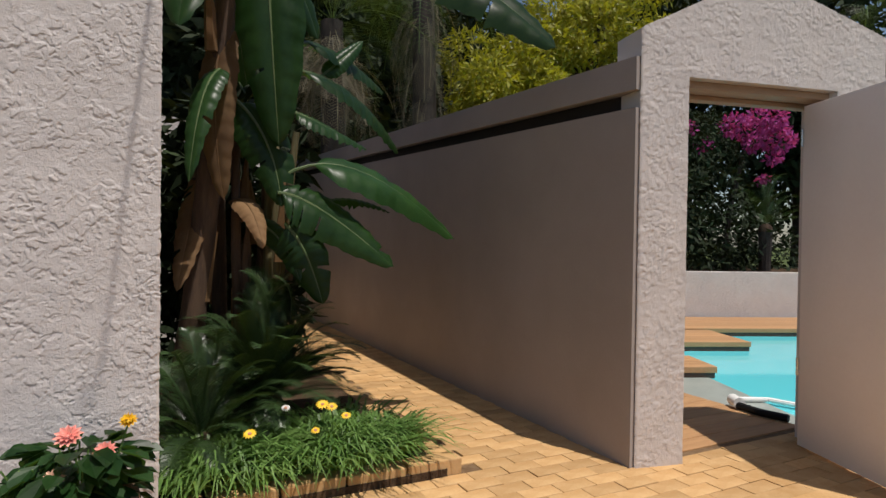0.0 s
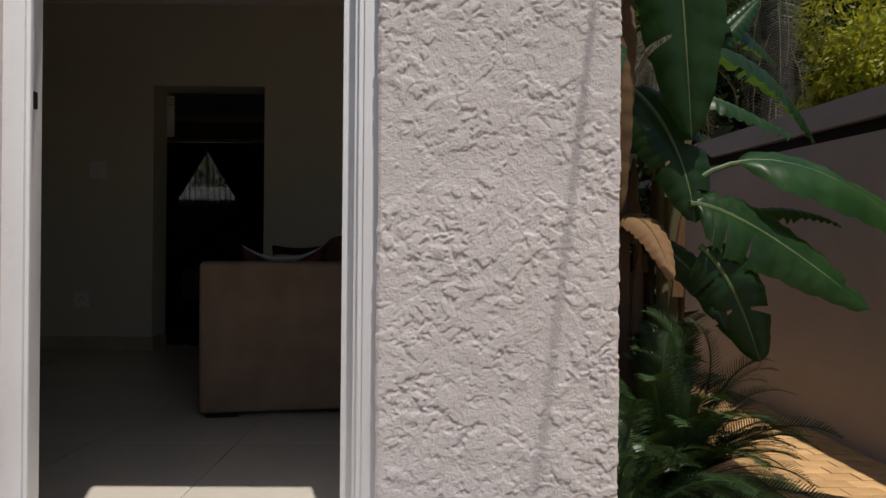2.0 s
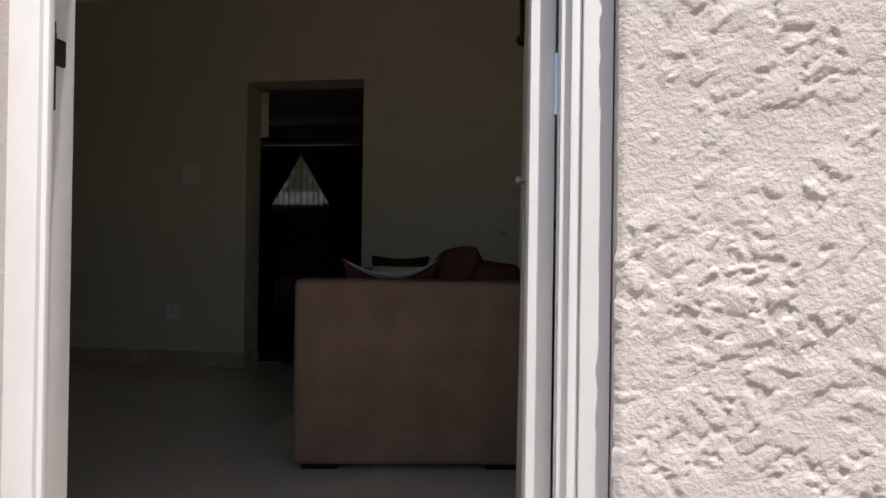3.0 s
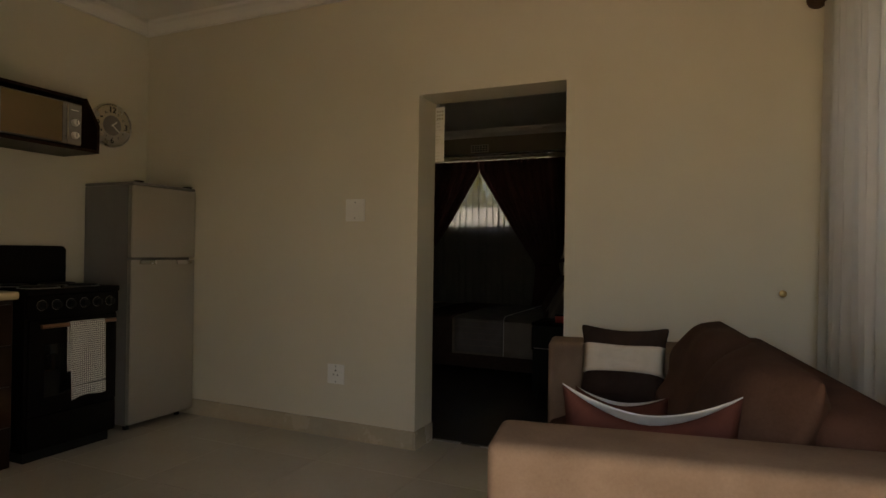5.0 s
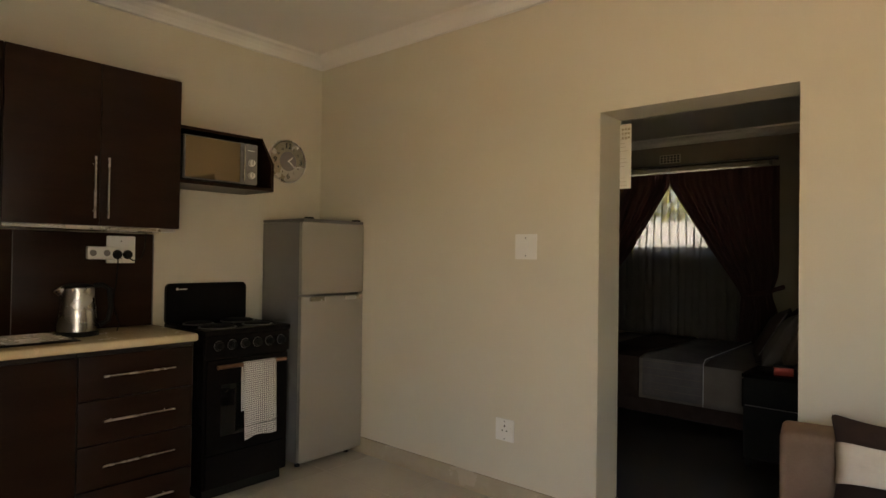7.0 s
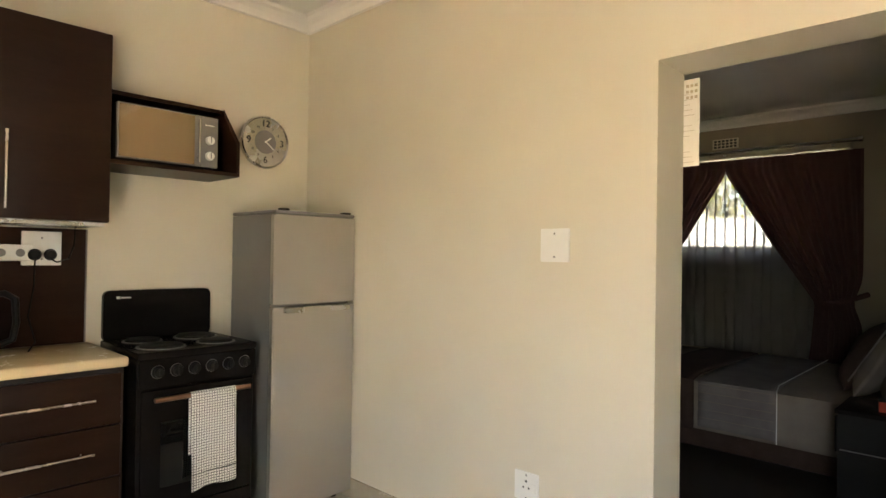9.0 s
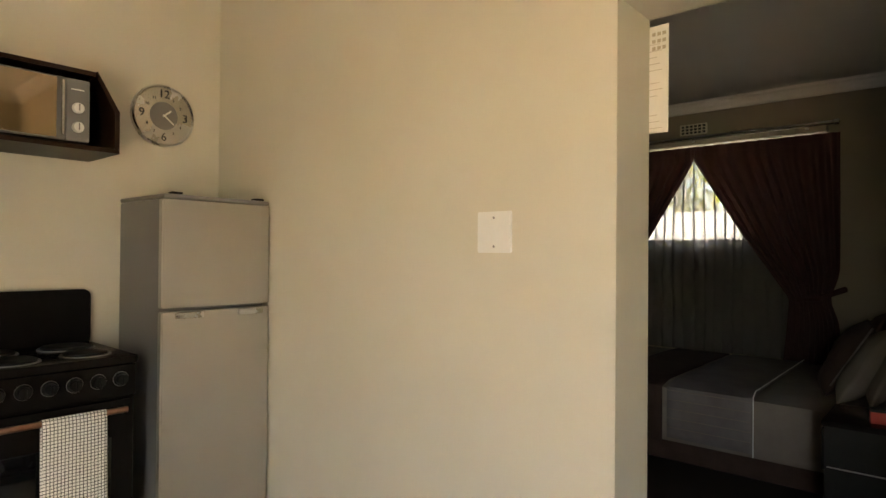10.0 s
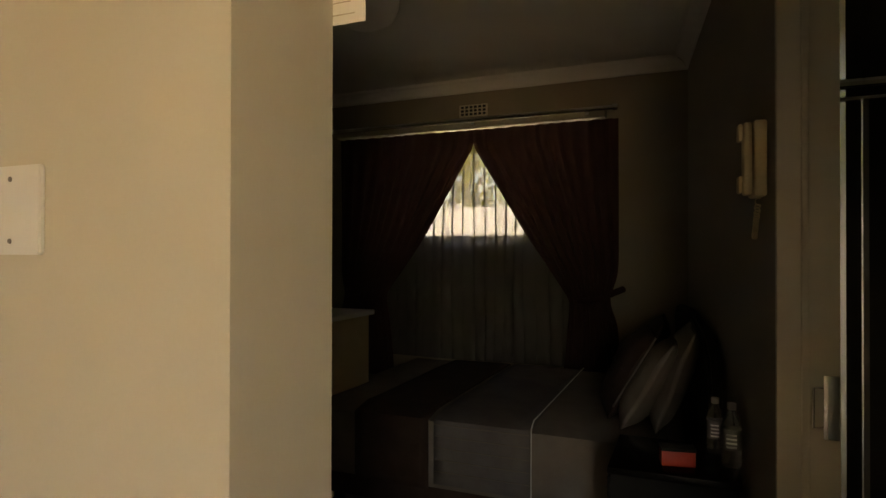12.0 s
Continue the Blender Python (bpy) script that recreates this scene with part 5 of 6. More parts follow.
for k in range(3):
    d = part("drawer", box(-2.22, -1.69, 8.709, 8.7195, 0.08 + 0.28 * k, 0.34 + 0.28 * k, bevel=0.002), M_IVORY, dresser)
    part("knob", lathe([(0.006, 0), (0.014, 0.012), (0.0, 0.018)], 12, pose(-1.955, 8.709, 0.21 + 0.28 * k, 90, 0, 0)), M_CHROME, d)
door_edge = setting("threshold", box(-0.385, 0.44, 6.815, 6.845, -0.001, 0.004), M_STEEL, "thin metal strip between tile and bedroom floor", "threshold")

# ---- porcelain floor tiles ----
tile_bm = box(-0.2985, 0.2985, -0.2985, 0.2985, -0.006, 0.0, bevel=0.0012)
tile_mesh = mesh_of("tile", tile_bm, M_TILE, False)
for i in range(8):
    for j in range(6):
        cx, cy = -2.31 + 0.6 * i, 3.52 + 0.6 * j
        if cx - 0.3 < 1.70 and cy - 0.3 < 6.83:
            o = new("tile", tile_mesh)
            o.parent = floor
            sx = min(1, (1.70 - (cx - 0.3)) / 0.6) if cx + 0.3 > 1.70 else 1
            sy = min(1, (6.83 - (cy - 0.3)) / 0.6) if cy + 0.3 > 6.83 else 1
            o.location = (cx - 0.3 * (1 - sx), cy - 0.3 * (1 - sy), 0)
            o.scale = (sx, sy, 1)


# ---- outside: walls, gate, beds ----
garden_wall = thing("garden_wall", "long smooth taupe boundary wall with a dark recessed band", "wall", kind="structure")
WX, WT = 4.40, 1.70


def wall_top(y):
    return WT + 0.04 * (y - 3.3)


def wall_band(z_lo, z_hi, x_face, name, mat, label=""):
    bm = bmesh.new()
    n = 14
    rows = []
    for k in range(n + 1):
        y = 3.245 + (14.0 - 3.245) * k / n
        rows.append([bm.verts.new((x, y, z)) for x, z in ((x_face, z_lo(y)), (x_face, z_hi(y)), (WX + 0.23, z_hi(y)), (WX + 0.23, z_lo(y)))])
    for a, b in zip(rows, rows[1:]):
        for k in range(4):
            bm.faces.new((a[k], a[(k + 1) % 4], b[(k + 1) % 4], b[k]))
    bm.faces.new(rows[0]), bm.faces.new(rows[-1][::-1])
    return part(name, bm, mat, garden_wall, label, False)


wall_band(lambda y: G - 0.2, lambda y: wall_top(y) - 0.262, WX, "wall_face", M_GATEWALL)
# The recess's shadow is set in its colour, beyond what the depth casts.
wall_band(lambda y: wall_top(y) - 0.261, lambda y: wall_top(y) - 0.171, WX + 0.07, "recessed_band", M_SHADE, "band let into the wall, its shadow put into a dark colour")
wall_band(lambda y: wall_top(y) - 0.17, lambda y: wall_top(y), WX, "coping", M_GATEWALL)
setting("stucco_wall_end", box(2.21, 3.52, 8.1, 8.35, G - 0.2, 2.05), M_STUCCO, "sunlit trowelled plaster wall at the end of the path", "wall")

PORTAL = pose(4.408, 3.24, 0, 0, 0, -12.8)
portal = thing("gate_portal", "rough plastered garden gateway with a low gable", "gateway", PORTAL, kind="structure")


def gable():
    m = Matrix(((1, 0, 0, 0), (0, 0, -1, 0), (0, 1, 0, 0), (0, 0, 0, 1)))
    pts = [(0.02, G - 0.2), (0.300, G - 0.2), (0.300, 1.612), (1.262, 1.612), (1.262, G - 0.2), (1.60, G - 0.2), (1.60, 1.937), (0.74, 2.20), (0.02, 1.845)]
    return outline(pts, 0.24, m)


part("plastered_frame", gable(), M_PLASTER, portal, "grey plastered pillars and gable", False).location = (0, 0.24, 0)
trowelled_skin("plaster_skin", 0.016, 1.604, G - 0.02, 2.20, -0.0035, 0.0055, 14, M_PLASTER, portal, "thick trowelled plaster dabs", lambda x, z: (z < np.where(x < 0.74, 1.845 + 0.493 * (x - 0.02), 2.20 - 0.306 * (x - 0.74))) & ((x < 0.297) | (x > 1.262) | (z > 1.609)))
part("lintel", box(0.301, 1.261, 0.05, 0.238, 1.572, 1.611, bevel=0.003), M_TIMBER, portal, "brown timber lintel")
part("stop_bead", box(0.301, 1.261, 0.17, 0.238, 1.545, 1.5715, bevel=0.003), M_TIMBER, portal)
part("gate_post", box(1.155, 1.261, 0.03, 0.085, G, 1.544, bevel=0.003), M_TIMBER, portal, "brown timber gate post")
gate = thing("garden_gate", "plain grey painted garden gate standing open", "gate", pose(5.522, 3.052, 0, 0, 0, -111), kind="structure")
part("gate_leaf", box(0, 0.88, -0.024, 0.024, G + 0.02, 1.53, bevel=0.004), M_GATE, gate)
for z in (0.0, 1.3):
    part("hinge", rod((0.0, -0.03, z), (0.0, -0.03, z + 0.10), 0.009, 10), M_STEEL, gate)

# flower bed between house and path
setting("soil_bed", box(2.21, 3.50, 3.55, 7.9, G - 0.15, G + 0.035), M_SOIL, "dark garden soil in a raised bed", "soil")
kerb = thing("bed_kerb", "tan brick kerb edging the flower bed", "kerb", kind="structure")
kb = mesh_of("kerb_brick", box(-0.145, 0.145, -0.055, 0.055, -0.10, 0.075, bevel=0.008), M_PAVER, False)
for k in range(5):
    o = new("kerb_brick", kb)
    o.parent = kerb
    o.location = (2.24 + 0.3 * k, 3.61, G + 0.003 * (k % 3))
    o.rotation_euler = (0, 0, radians((k % 3 - 1) * 0.6))
for k in range(14):
    o = new("kerb_brick", kb)
    o.parent = kerb
    o.location = (3.555, 3.84 + 0.3 * k, G - 0.04 + 0.002 * (k % 3))
    o.rotation_euler = (0, 0, radians(90 + (k % 3 - 1) * 0.7))


def banana_leaf(name, base, tip, arch, width, parent, mat=None, turn=0.0, tears=3, seed=0, petiole=0.18, face=(-0.12, -0.66, 0.74)):
    """A paddle leaf: a bent midrib with two pleated, torn half blades."""
    rnd = random.Random(seed)
    b, t = Vector(base), Vector(tip)
    mid = (b + t) / 2 + Vector(arch)
    n = 36
    pts = [(1 - u) ** 2 * b + 2 * u * (1 - u) * (2 * mid - (b + t) / 2) + u * u * t for u in (k / n for k in range(n + 1))]
    verts, faces = [], []
    cuts = {rnd.randint(6, n - 4) for _ in range(tears)}
    across = 6
    for s in (-1, 1):
        start = len(verts)
        rows = []
        for k, p in enumerate(pts):
            u = k / n
            d = (pts[min(k + 1, n)] - pts[max(k - 1, 0)]).normalized()
            side = d.cross(Vector(face)).normalized()
            side = (Matrix.Rotation(radians(turn), 3, d) @ side).normalized()
            up = side.cross(d).normalized()
            v = max(0, (u - petiole) / (1 - petiole))
            w = 1.22 * width * (math.sin(math.pi * min(1, v ** 0.62)) ** 0.55 if 0 < v < 1 else 0.0)
            w *= 0.97 + 0.03 * math.sin(k * 0.9 + seed)
            row = []
            for j in range(across + 1):
                f = j / across
                rip = 0.007 * math.sin(k * 2.1 + s) * f
                q = p + side * s * w * f + up * (0.22 * w * math.sin(f * 1.5) - 0.42 * w * f * f + rip) - Vector((0, 0, 0.15 * w * f * f))
                q += d * 0.10 * w * f
                row.append(len(verts))
                verts.append(q)
            rows.append(row)
        for k in range(n):
            if k in cuts and s == (1 if k % 2 else -1):
                rows[k + 1] = rows[k + 1][:]
                for j in range(2, across + 1):
                    p0 = verts[rows[k + 1][j]]
                    verts.append(p0 + (verts[rows[k][j]] - p0) * (0.92 - 0.06 * j) - Vector((0, 0, 0.004 * j)))
                    rows[k + 1][j] = len(verts) - 1
                for j in range(across):
                    if j < 2:
                        faces.append((rows[k][j], rows[k][j + 1], rows[k + 1][j + 1], rows[k + 1][j]))
                continue
            for j in range(across):
                faces.append((rows[k][j], rows[k][j + 1], rows[k + 1][j + 1], rows[k + 1][j]))
    ob = raw(name, [tuple(v) for v in verts], faces, mat or M_BANANA, parent)
    ob.data.polygons.foreach_set("use_smooth", [True] * len(ob.data.polygons))
    part("midrib", tube(bmesh.new(), [p - Vector((0, 0, 0.004)) for p in pts[::3]], [0.013 - 0.0115 * k / 12 for k in range(13)], 7), M_RIB if mat is None else M_DRYLEAF, ob)
    return ob


def banana_clump():
    p = thing("banana_plant", "tall banana plant with torn broad leaves beside the house", "banana plant")
    stems = [((2.34, 4.66), (2.60, 4.50, 2.75), 0.072, M_STEM), ((2.86, 4.80), (2.90, 4.72, 1.05), 0.042, M_STEMG), ((2.58, 5.0), (2.62, 5.05, 2.5), 0.045, M_STEM), ((2.72, 4.72), (2.66, 4.68, 1.4), 0.035, M_STEM), ((2.95, 5.05), (3.05, 4.95, 1.45), 0.035, M_STEMG), ((2.78, 4.86), (2.82, 4.80, 1.2), 0.03, M_STEM)]
    for k, ((x, y), top, r, mat) in enumerate(stems):
        a, b = Vector((x, y, G)), Vector(top)
        pts = [a + (b - a) * u + Vector((0.03 * math.sin(u * 3 + k), 0.02 * math.sin(u * 4 + k), 0)) for u in (i / 8 for i in range(9))]
        st = part("stem", tube(bmesh.new(), pts, [r * (1.15 - 0.5 * i / 8) * (1 + 0.06 * math.sin(i * 2.3 + k)) for i in range(9)], 12), mat, p, "fibrous banana stem")
        for i in range(3):
            u = 0.25 + 0.22 * i
            q = a + (b - a) * u
            ang = 2.1 * i + k
            o = Vector((math.cos(ang), math.sin(ang), 0)) * r
            part("sheath", tube(bmesh.new(), [q + o * 0.9, q + o * 1.25 + Vector((0, 0, 0.22)), q + o * 1.9 + Vector((0, 0, 0.40))], [0.035, 0.03, 0.006], 6), M_STEM if i % 2 else M_DRYLEAF, st)
    crown = (2.803, 4.45, 1.035)
    banana_leaf("leaf", crown, (4.026, 4.50, 0.753), (-0.115, -0.025, 0.275), 0.155, p, turn=-8, tears=2, seed=1, petiole=0.30)
    banana_leaf("leaf", (2.834, 4.40, 1.0), (3.51, 4.30, 0.579), (-0.065, 0.03, 0.107), 0.135, p, turn=10, tears=6, seed=2, petiole=0.06)
    banana_leaf("leaf", (2.877, 4.40, 0.829), (3.077, 4.30, 0.37), (0.008, 0.0, 0.059), 0.11, p, turn=25, tears=3, seed=3, petiole=0.06)
    banana_leaf("leaf", (3.09, 4.55, 0.952), (3.596, 4.60, 0.919), (-0.005, -0.025, 0.05), 0.06, p, turn=-25, tears=2, seed=4, petiole=0.04)
    banana_leaf("leaf", (2.775, 4.50, 2.60), (2.841, 4.40, 1.269), (-0.02, -0.05, 0.03), 0.165, p, turn=0, tears=1, seed=5, petiole=0.04, face=(-0.3, -0.95, 0.0))
    banana_leaf("leaf", (2.993, 4.70, 1.526), (3.505, 4.80, 1.351), (-0.046, -0.05, 0.015), 0.09, p, turn=-15, tears=5, seed=6, petiole=0.04)
    banana_leaf("leaf", (3.098, 5.0, 1.875), (3.988, 5.40, 1.439), (0.027, 0.0, 0.113), 0.17, p, turn=-10, tears=6, seed=7, petiole=0.05)
    banana_leaf("leaf", (3.166, 5.3, 2.164), (4.045, 5.90, 2.038), (-0.034, 0, 0.091), 0.17, p, turn=0, tears=6, seed=8, petiole=0.10)
    banana_leaf("leaf", (3.353, 5.4, 1.965), (3.712, 5.50, 2.319), (-0.027, -0.05, -0.029), 0.065, p, turn=25, tears=0, seed=19, petiole=0.06)
    banana_leaf("leaf", (3.0, 3.78, 2.28), (3.94, 3.31, 1.682), (0.018, -0.005, 0.08), 0.18, p, turn=10, tears=3, seed=9, petiole=0.05)
    part("leaf_stalk", tube(bmesh.new(), [(2.84, 4.70, 0.4), (2.86, 4.76, 1.2), (2.95, 4.85, 1.7), (3.10, 5.0, 1.875)], [0.03, 0.026, 0.02, 0.014], 8), M_STEMG, p)
    part("leaf_stalk", tube(bmesh.new(), [(2.90, 4.80, 0.5), (2.93, 4.95, 1.4), (3.05, 5.2, 1.9), (3.353, 5.4, 1.965)], [0.03, 0.026, 0.02, 0.012], 8), M_STEMG, p)
    part("leaf_stalk", tube(bmesh.new(), [(2.60, 4.62, 2.4), (2.68, 4.2, 2.6), (2.82, 3.9, 2.5), (3.0, 3.78, 2.28)], [0.03, 0.026, 0.022, 0.016], 8), M_STEMG, p)
    banana_leaf("leaf", (2.58, 4.55, 1.7), (2.36, 4.22, 1.02), (-0.03, -0.05, 0.14), 0.07, p, turn=15, tears=2, seed=10, petiole=0.10)
    banana_leaf("leaf", (2.62, 4.6, 1.55), (2.86, 4.40, 0.92), (0.05, 0, 0.06), 0.12, p, turn=12, tears=3, seed=11, petiole=0.08)
    banana_leaf("leaf", (2.50, 4.9, 2.3), (2.30, 4.1, 1.75), (0, 0, 0.35), 0.20, p, turn=20, tears=4, seed=12, petiole=0.10)
    banana_leaf("leaf", (2.6, 5.0, 2.4), (3.3, 5.3, 2.2), (0, 0, 0.4), 0.20, p, turn=-10, tears=5, seed=13, petiole=0.10)
    banana_leaf("leaf", (2.45, 5.2, 2.5), (2.9, 5.9, 1.9), (0, 0, 0.4), 0.20, p, turn=10, tears=5, seed=14, petiole=0.10)
    banana_leaf("leaf", (2.62, 4.7, 0.95), (2.75, 4.36, 0.68), (0.02, 0, 0.10), 0.06, p, M_DRYLEAF, 0, 2, 15, 0.1)
    banana_leaf("leaf", (2.58, 4.60, 2.0), (2.55, 4.42, 0.95), (-0.06, -0.05, 0.05), 0.10, p, M_DRYLEAF, 25, 4, 16, 0.05)
    banana_leaf("leaf", (2.70, 4.70, 0.85), (2.95, 4.32, 0.50), (0.03, 0, 0.08), 0.06, p, turn=20, tears=1, seed=17, petiole=0.1)
    banana_leaf("leaf", (2.50, 4.85, 1.2), (2.32, 4.45, 0.45), (0.0, 0, 0.05), 0.09, p, M_DRYLEAF, 20, 4, 18, 0.05)


banana_clump()


def frond_mesh(length, width, pairs, rise, droop, rnd, name="frond", mat=None):
    """A feather leaf: a bent rachis with many stiff paired leaflets, growing along its x."""
    verts, faces = [], []
    pts = [Vector((length * u * (1 - 0.12 * u * u), 0, rise * length * math.sin(u * 1.6) - droop * length * u * u)) for u in (k / 20 for k in range(21))]

    def at(u):
        k = min(int(u * 20), 19)
        return pts[k].lerp(pts[k + 1], u * 20 - k), (pts[k + 1] - pts[k]).normalized()

    for k in range(pairs):
        u = 0.10 + 0.89 * k / (pairs - 1)
        p, d = at(u)
        l = width * (math.sin(math.pi * (0.12 + 0.82 * u)) ** 0.7) * (0.9 + 0.2 * rnd.random())
        for s in (-1, 1):
            side = Vector((0, s, 0))
            way = (side * 0.85 + d * 0.58 + Vector((0, 0, 0.28 - 0.2 * u + 0.1 * rnd.random()))).normalized()
            nrm = way.cross(d).normalized()
            w = 0.0030
            i = len(verts)
            verts += [p + d * w, p - d * w, p + way * l * 0.6 - d * w * 0.8 + nrm * 0.002, p + way * l + Vector((0, 0, -0.12 * l)), p + way * l * 0.6 + d * w * 0.8]
            faces += [(i, i + 1, i + 2, i + 4), (i + 4, i + 2, i + 3)]
    for a, b in zip(pts, pts[1:]):
        i = len(verts)
        verts += [a + Vector((0, 0.006, 0)), a - Vector((0, 0.006, 0)), b - Vector((0, 0.005, 0)), b + Vector((0, 0.005, 0))]
        faces.append((i, i + 1, i + 2, i + 3))
    me = bpy.data.meshes.new(name)
    me.from_pydata([tuple(v) for v in verts], [], faces)
    me.materials.append(mat or M_CYCAD)
    return me


def cycad(x, y, z, size, count, seed, label):
    rnd = random.Random(seed)
    c = thing("cycad", label, "cycad", pose(x, y, z))
    part("trunk", lathe([(0.10, 0.0), (0.12, 0.05), (0.11, 0.12), (0.06, 0.18), (0.0, 0.19)], 14), M_STEM, c, "stubby scaly trunk")
    kinds = [frond_mesh(size, 0.145 * size / 0.75, 44, r, dr, rnd) for r, dr in ((0.42, 0.24), (0.60, 0.24), (0.22, 0.20), (0.85, 0.18))]
    for k in range(count):
        o = new("frond", kinds[k % 4])
        o.parent = c
        o.location = (0, 0, 0.14)
        o.rotation_euler = (radians(rnd.uniform(-12, 12)), radians(rnd.uniform(-35, 12) - 25 * (k % 4 == 3)), k * 2.399)
        o.scale = (rnd.uniform(0.8, 1.1),) * 3


cycad(2.78, 4.42, G + 0.10, 0.64, 120, 3, "dark green cycad with feathery fronds in the bed")
cycad(2.42, 4.05, G + 0.03, 0.50, 30, 4, "smaller green cycad close to the house wall")


def strap_tufts(name, label, centres, blades, seed):
    rnd = random.Random(seed)
    verts, faces = [], []
    for cx, cy, r, h in centres:
        for _ in range(blades):
            a, q = rnd.uniform(0, 6.283), r * math.sqrt(rnd.random())
            px, py = cx + q * math.cos(a), cy + q * math.sin(a)
            lean = a + rnd.uniform(-0.9, 0.9)
            l = h * rnd.uniform(0.55, 1.25)
            out = rnd.uniform(0.25, 0.95) * l * (0.4 + q / r)
            w = rnd.uniform(0.004, 0.0075)
            d, s = Vector((math.cos(lean), math.sin(lean), 0)), Vector((-math.sin(lean), math.cos(lean), 0))
            i = len(verts)
            p = Vector((px, py, G + 0.03))
            for u, ww in ((0, 0.7), (0.45, 1.0), (0.8, 0.8)):
                c = p + d * out * u ** 1.5 + Vector((0, 0, l * (1.25 * u - 0.75 * u * u)))
                verts += [c + s * w * ww, c - s * w * ww]
            verts.append(p + d * out * 1.1 + Vector((0, 0, l * rnd.uniform(0.30, 0.5))))
            faces += [(i, i + 1, i + 3, i + 2), (i + 2, i + 3, i + 5, i + 4), (i + 4, i + 5, i + 6)]
    return tagged(raw(name, [tuple(v) for v in verts], faces, M_GRASSY), label, "plants", "", "stuff")


strap_tufts("strap_leaf_groundcover", "low tufts of green strap leaved groundcover", [(2.40, 3.82, 0.17, 0.33), (2.58, 3.78, 0.15, 0.30), (2.50, 3.95, 0.14, 0.34), (2.90, 3.84, 0.17, 0.33), (3.08, 3.80, 0.16, 0.31), (3.26, 3.84, 0.15, 0.29), (3.08, 4.00, 0.18, 0.33), (3.34, 3.98, 0.10, 0.22)], 460, 5)


def gazania(x, y, z, r, mat, label):
    f = thing("flower", label, "flower", pose(x, y, z, 25, -10, 0), group="bed flowers")
    part("stalk", rod((0, 0, -(z - G) + 0.02), (0, 0, 0), 0.002, 5), M_GRASSY, f)
    for k in range(13):
        a = k * 2 * math.pi / 13
        b = bmesh.new()
        vs = [b.verts.new(v) for v in ((0.004, -0.003, 0.003), (r * 0.6, -0.006, 0.008), (r, 0, 0.004), (r * 0.6, 0.006, 0.008), (0.004, 0.003, 0.003))]
        b.faces.new(vs)
        o = part("petal", b, mat, f, "", False)
        o.rotation_euler = (0, 0, a)
    part("eye", lathe([(0.0, 0.010), (0.008, 0.008), (0.010, 0.0)], 10), M_TERRA, f)


for x, y, z, r, mat in ((2.58, 3.68, -0.13, 0.032, M_YELLOW), (2.94, 3.80, -0.07, 0.036, M_YELLOW), (2.98, 3.78, -0.08, 0.030, M_YELLOW), (3.04, 3.74, -0.12, 0.026, M_YELLOW), (2.88, 3.70, -0.16, 0.022, M_YELLOW), (2.78, 3.88, -0.09, 0.024, M_WHITEC)):
    gazania(x, y, z, r, mat, "small white daisy flower" if mat == M_WHITEC else "yellow gazania flower above the strap leaves")


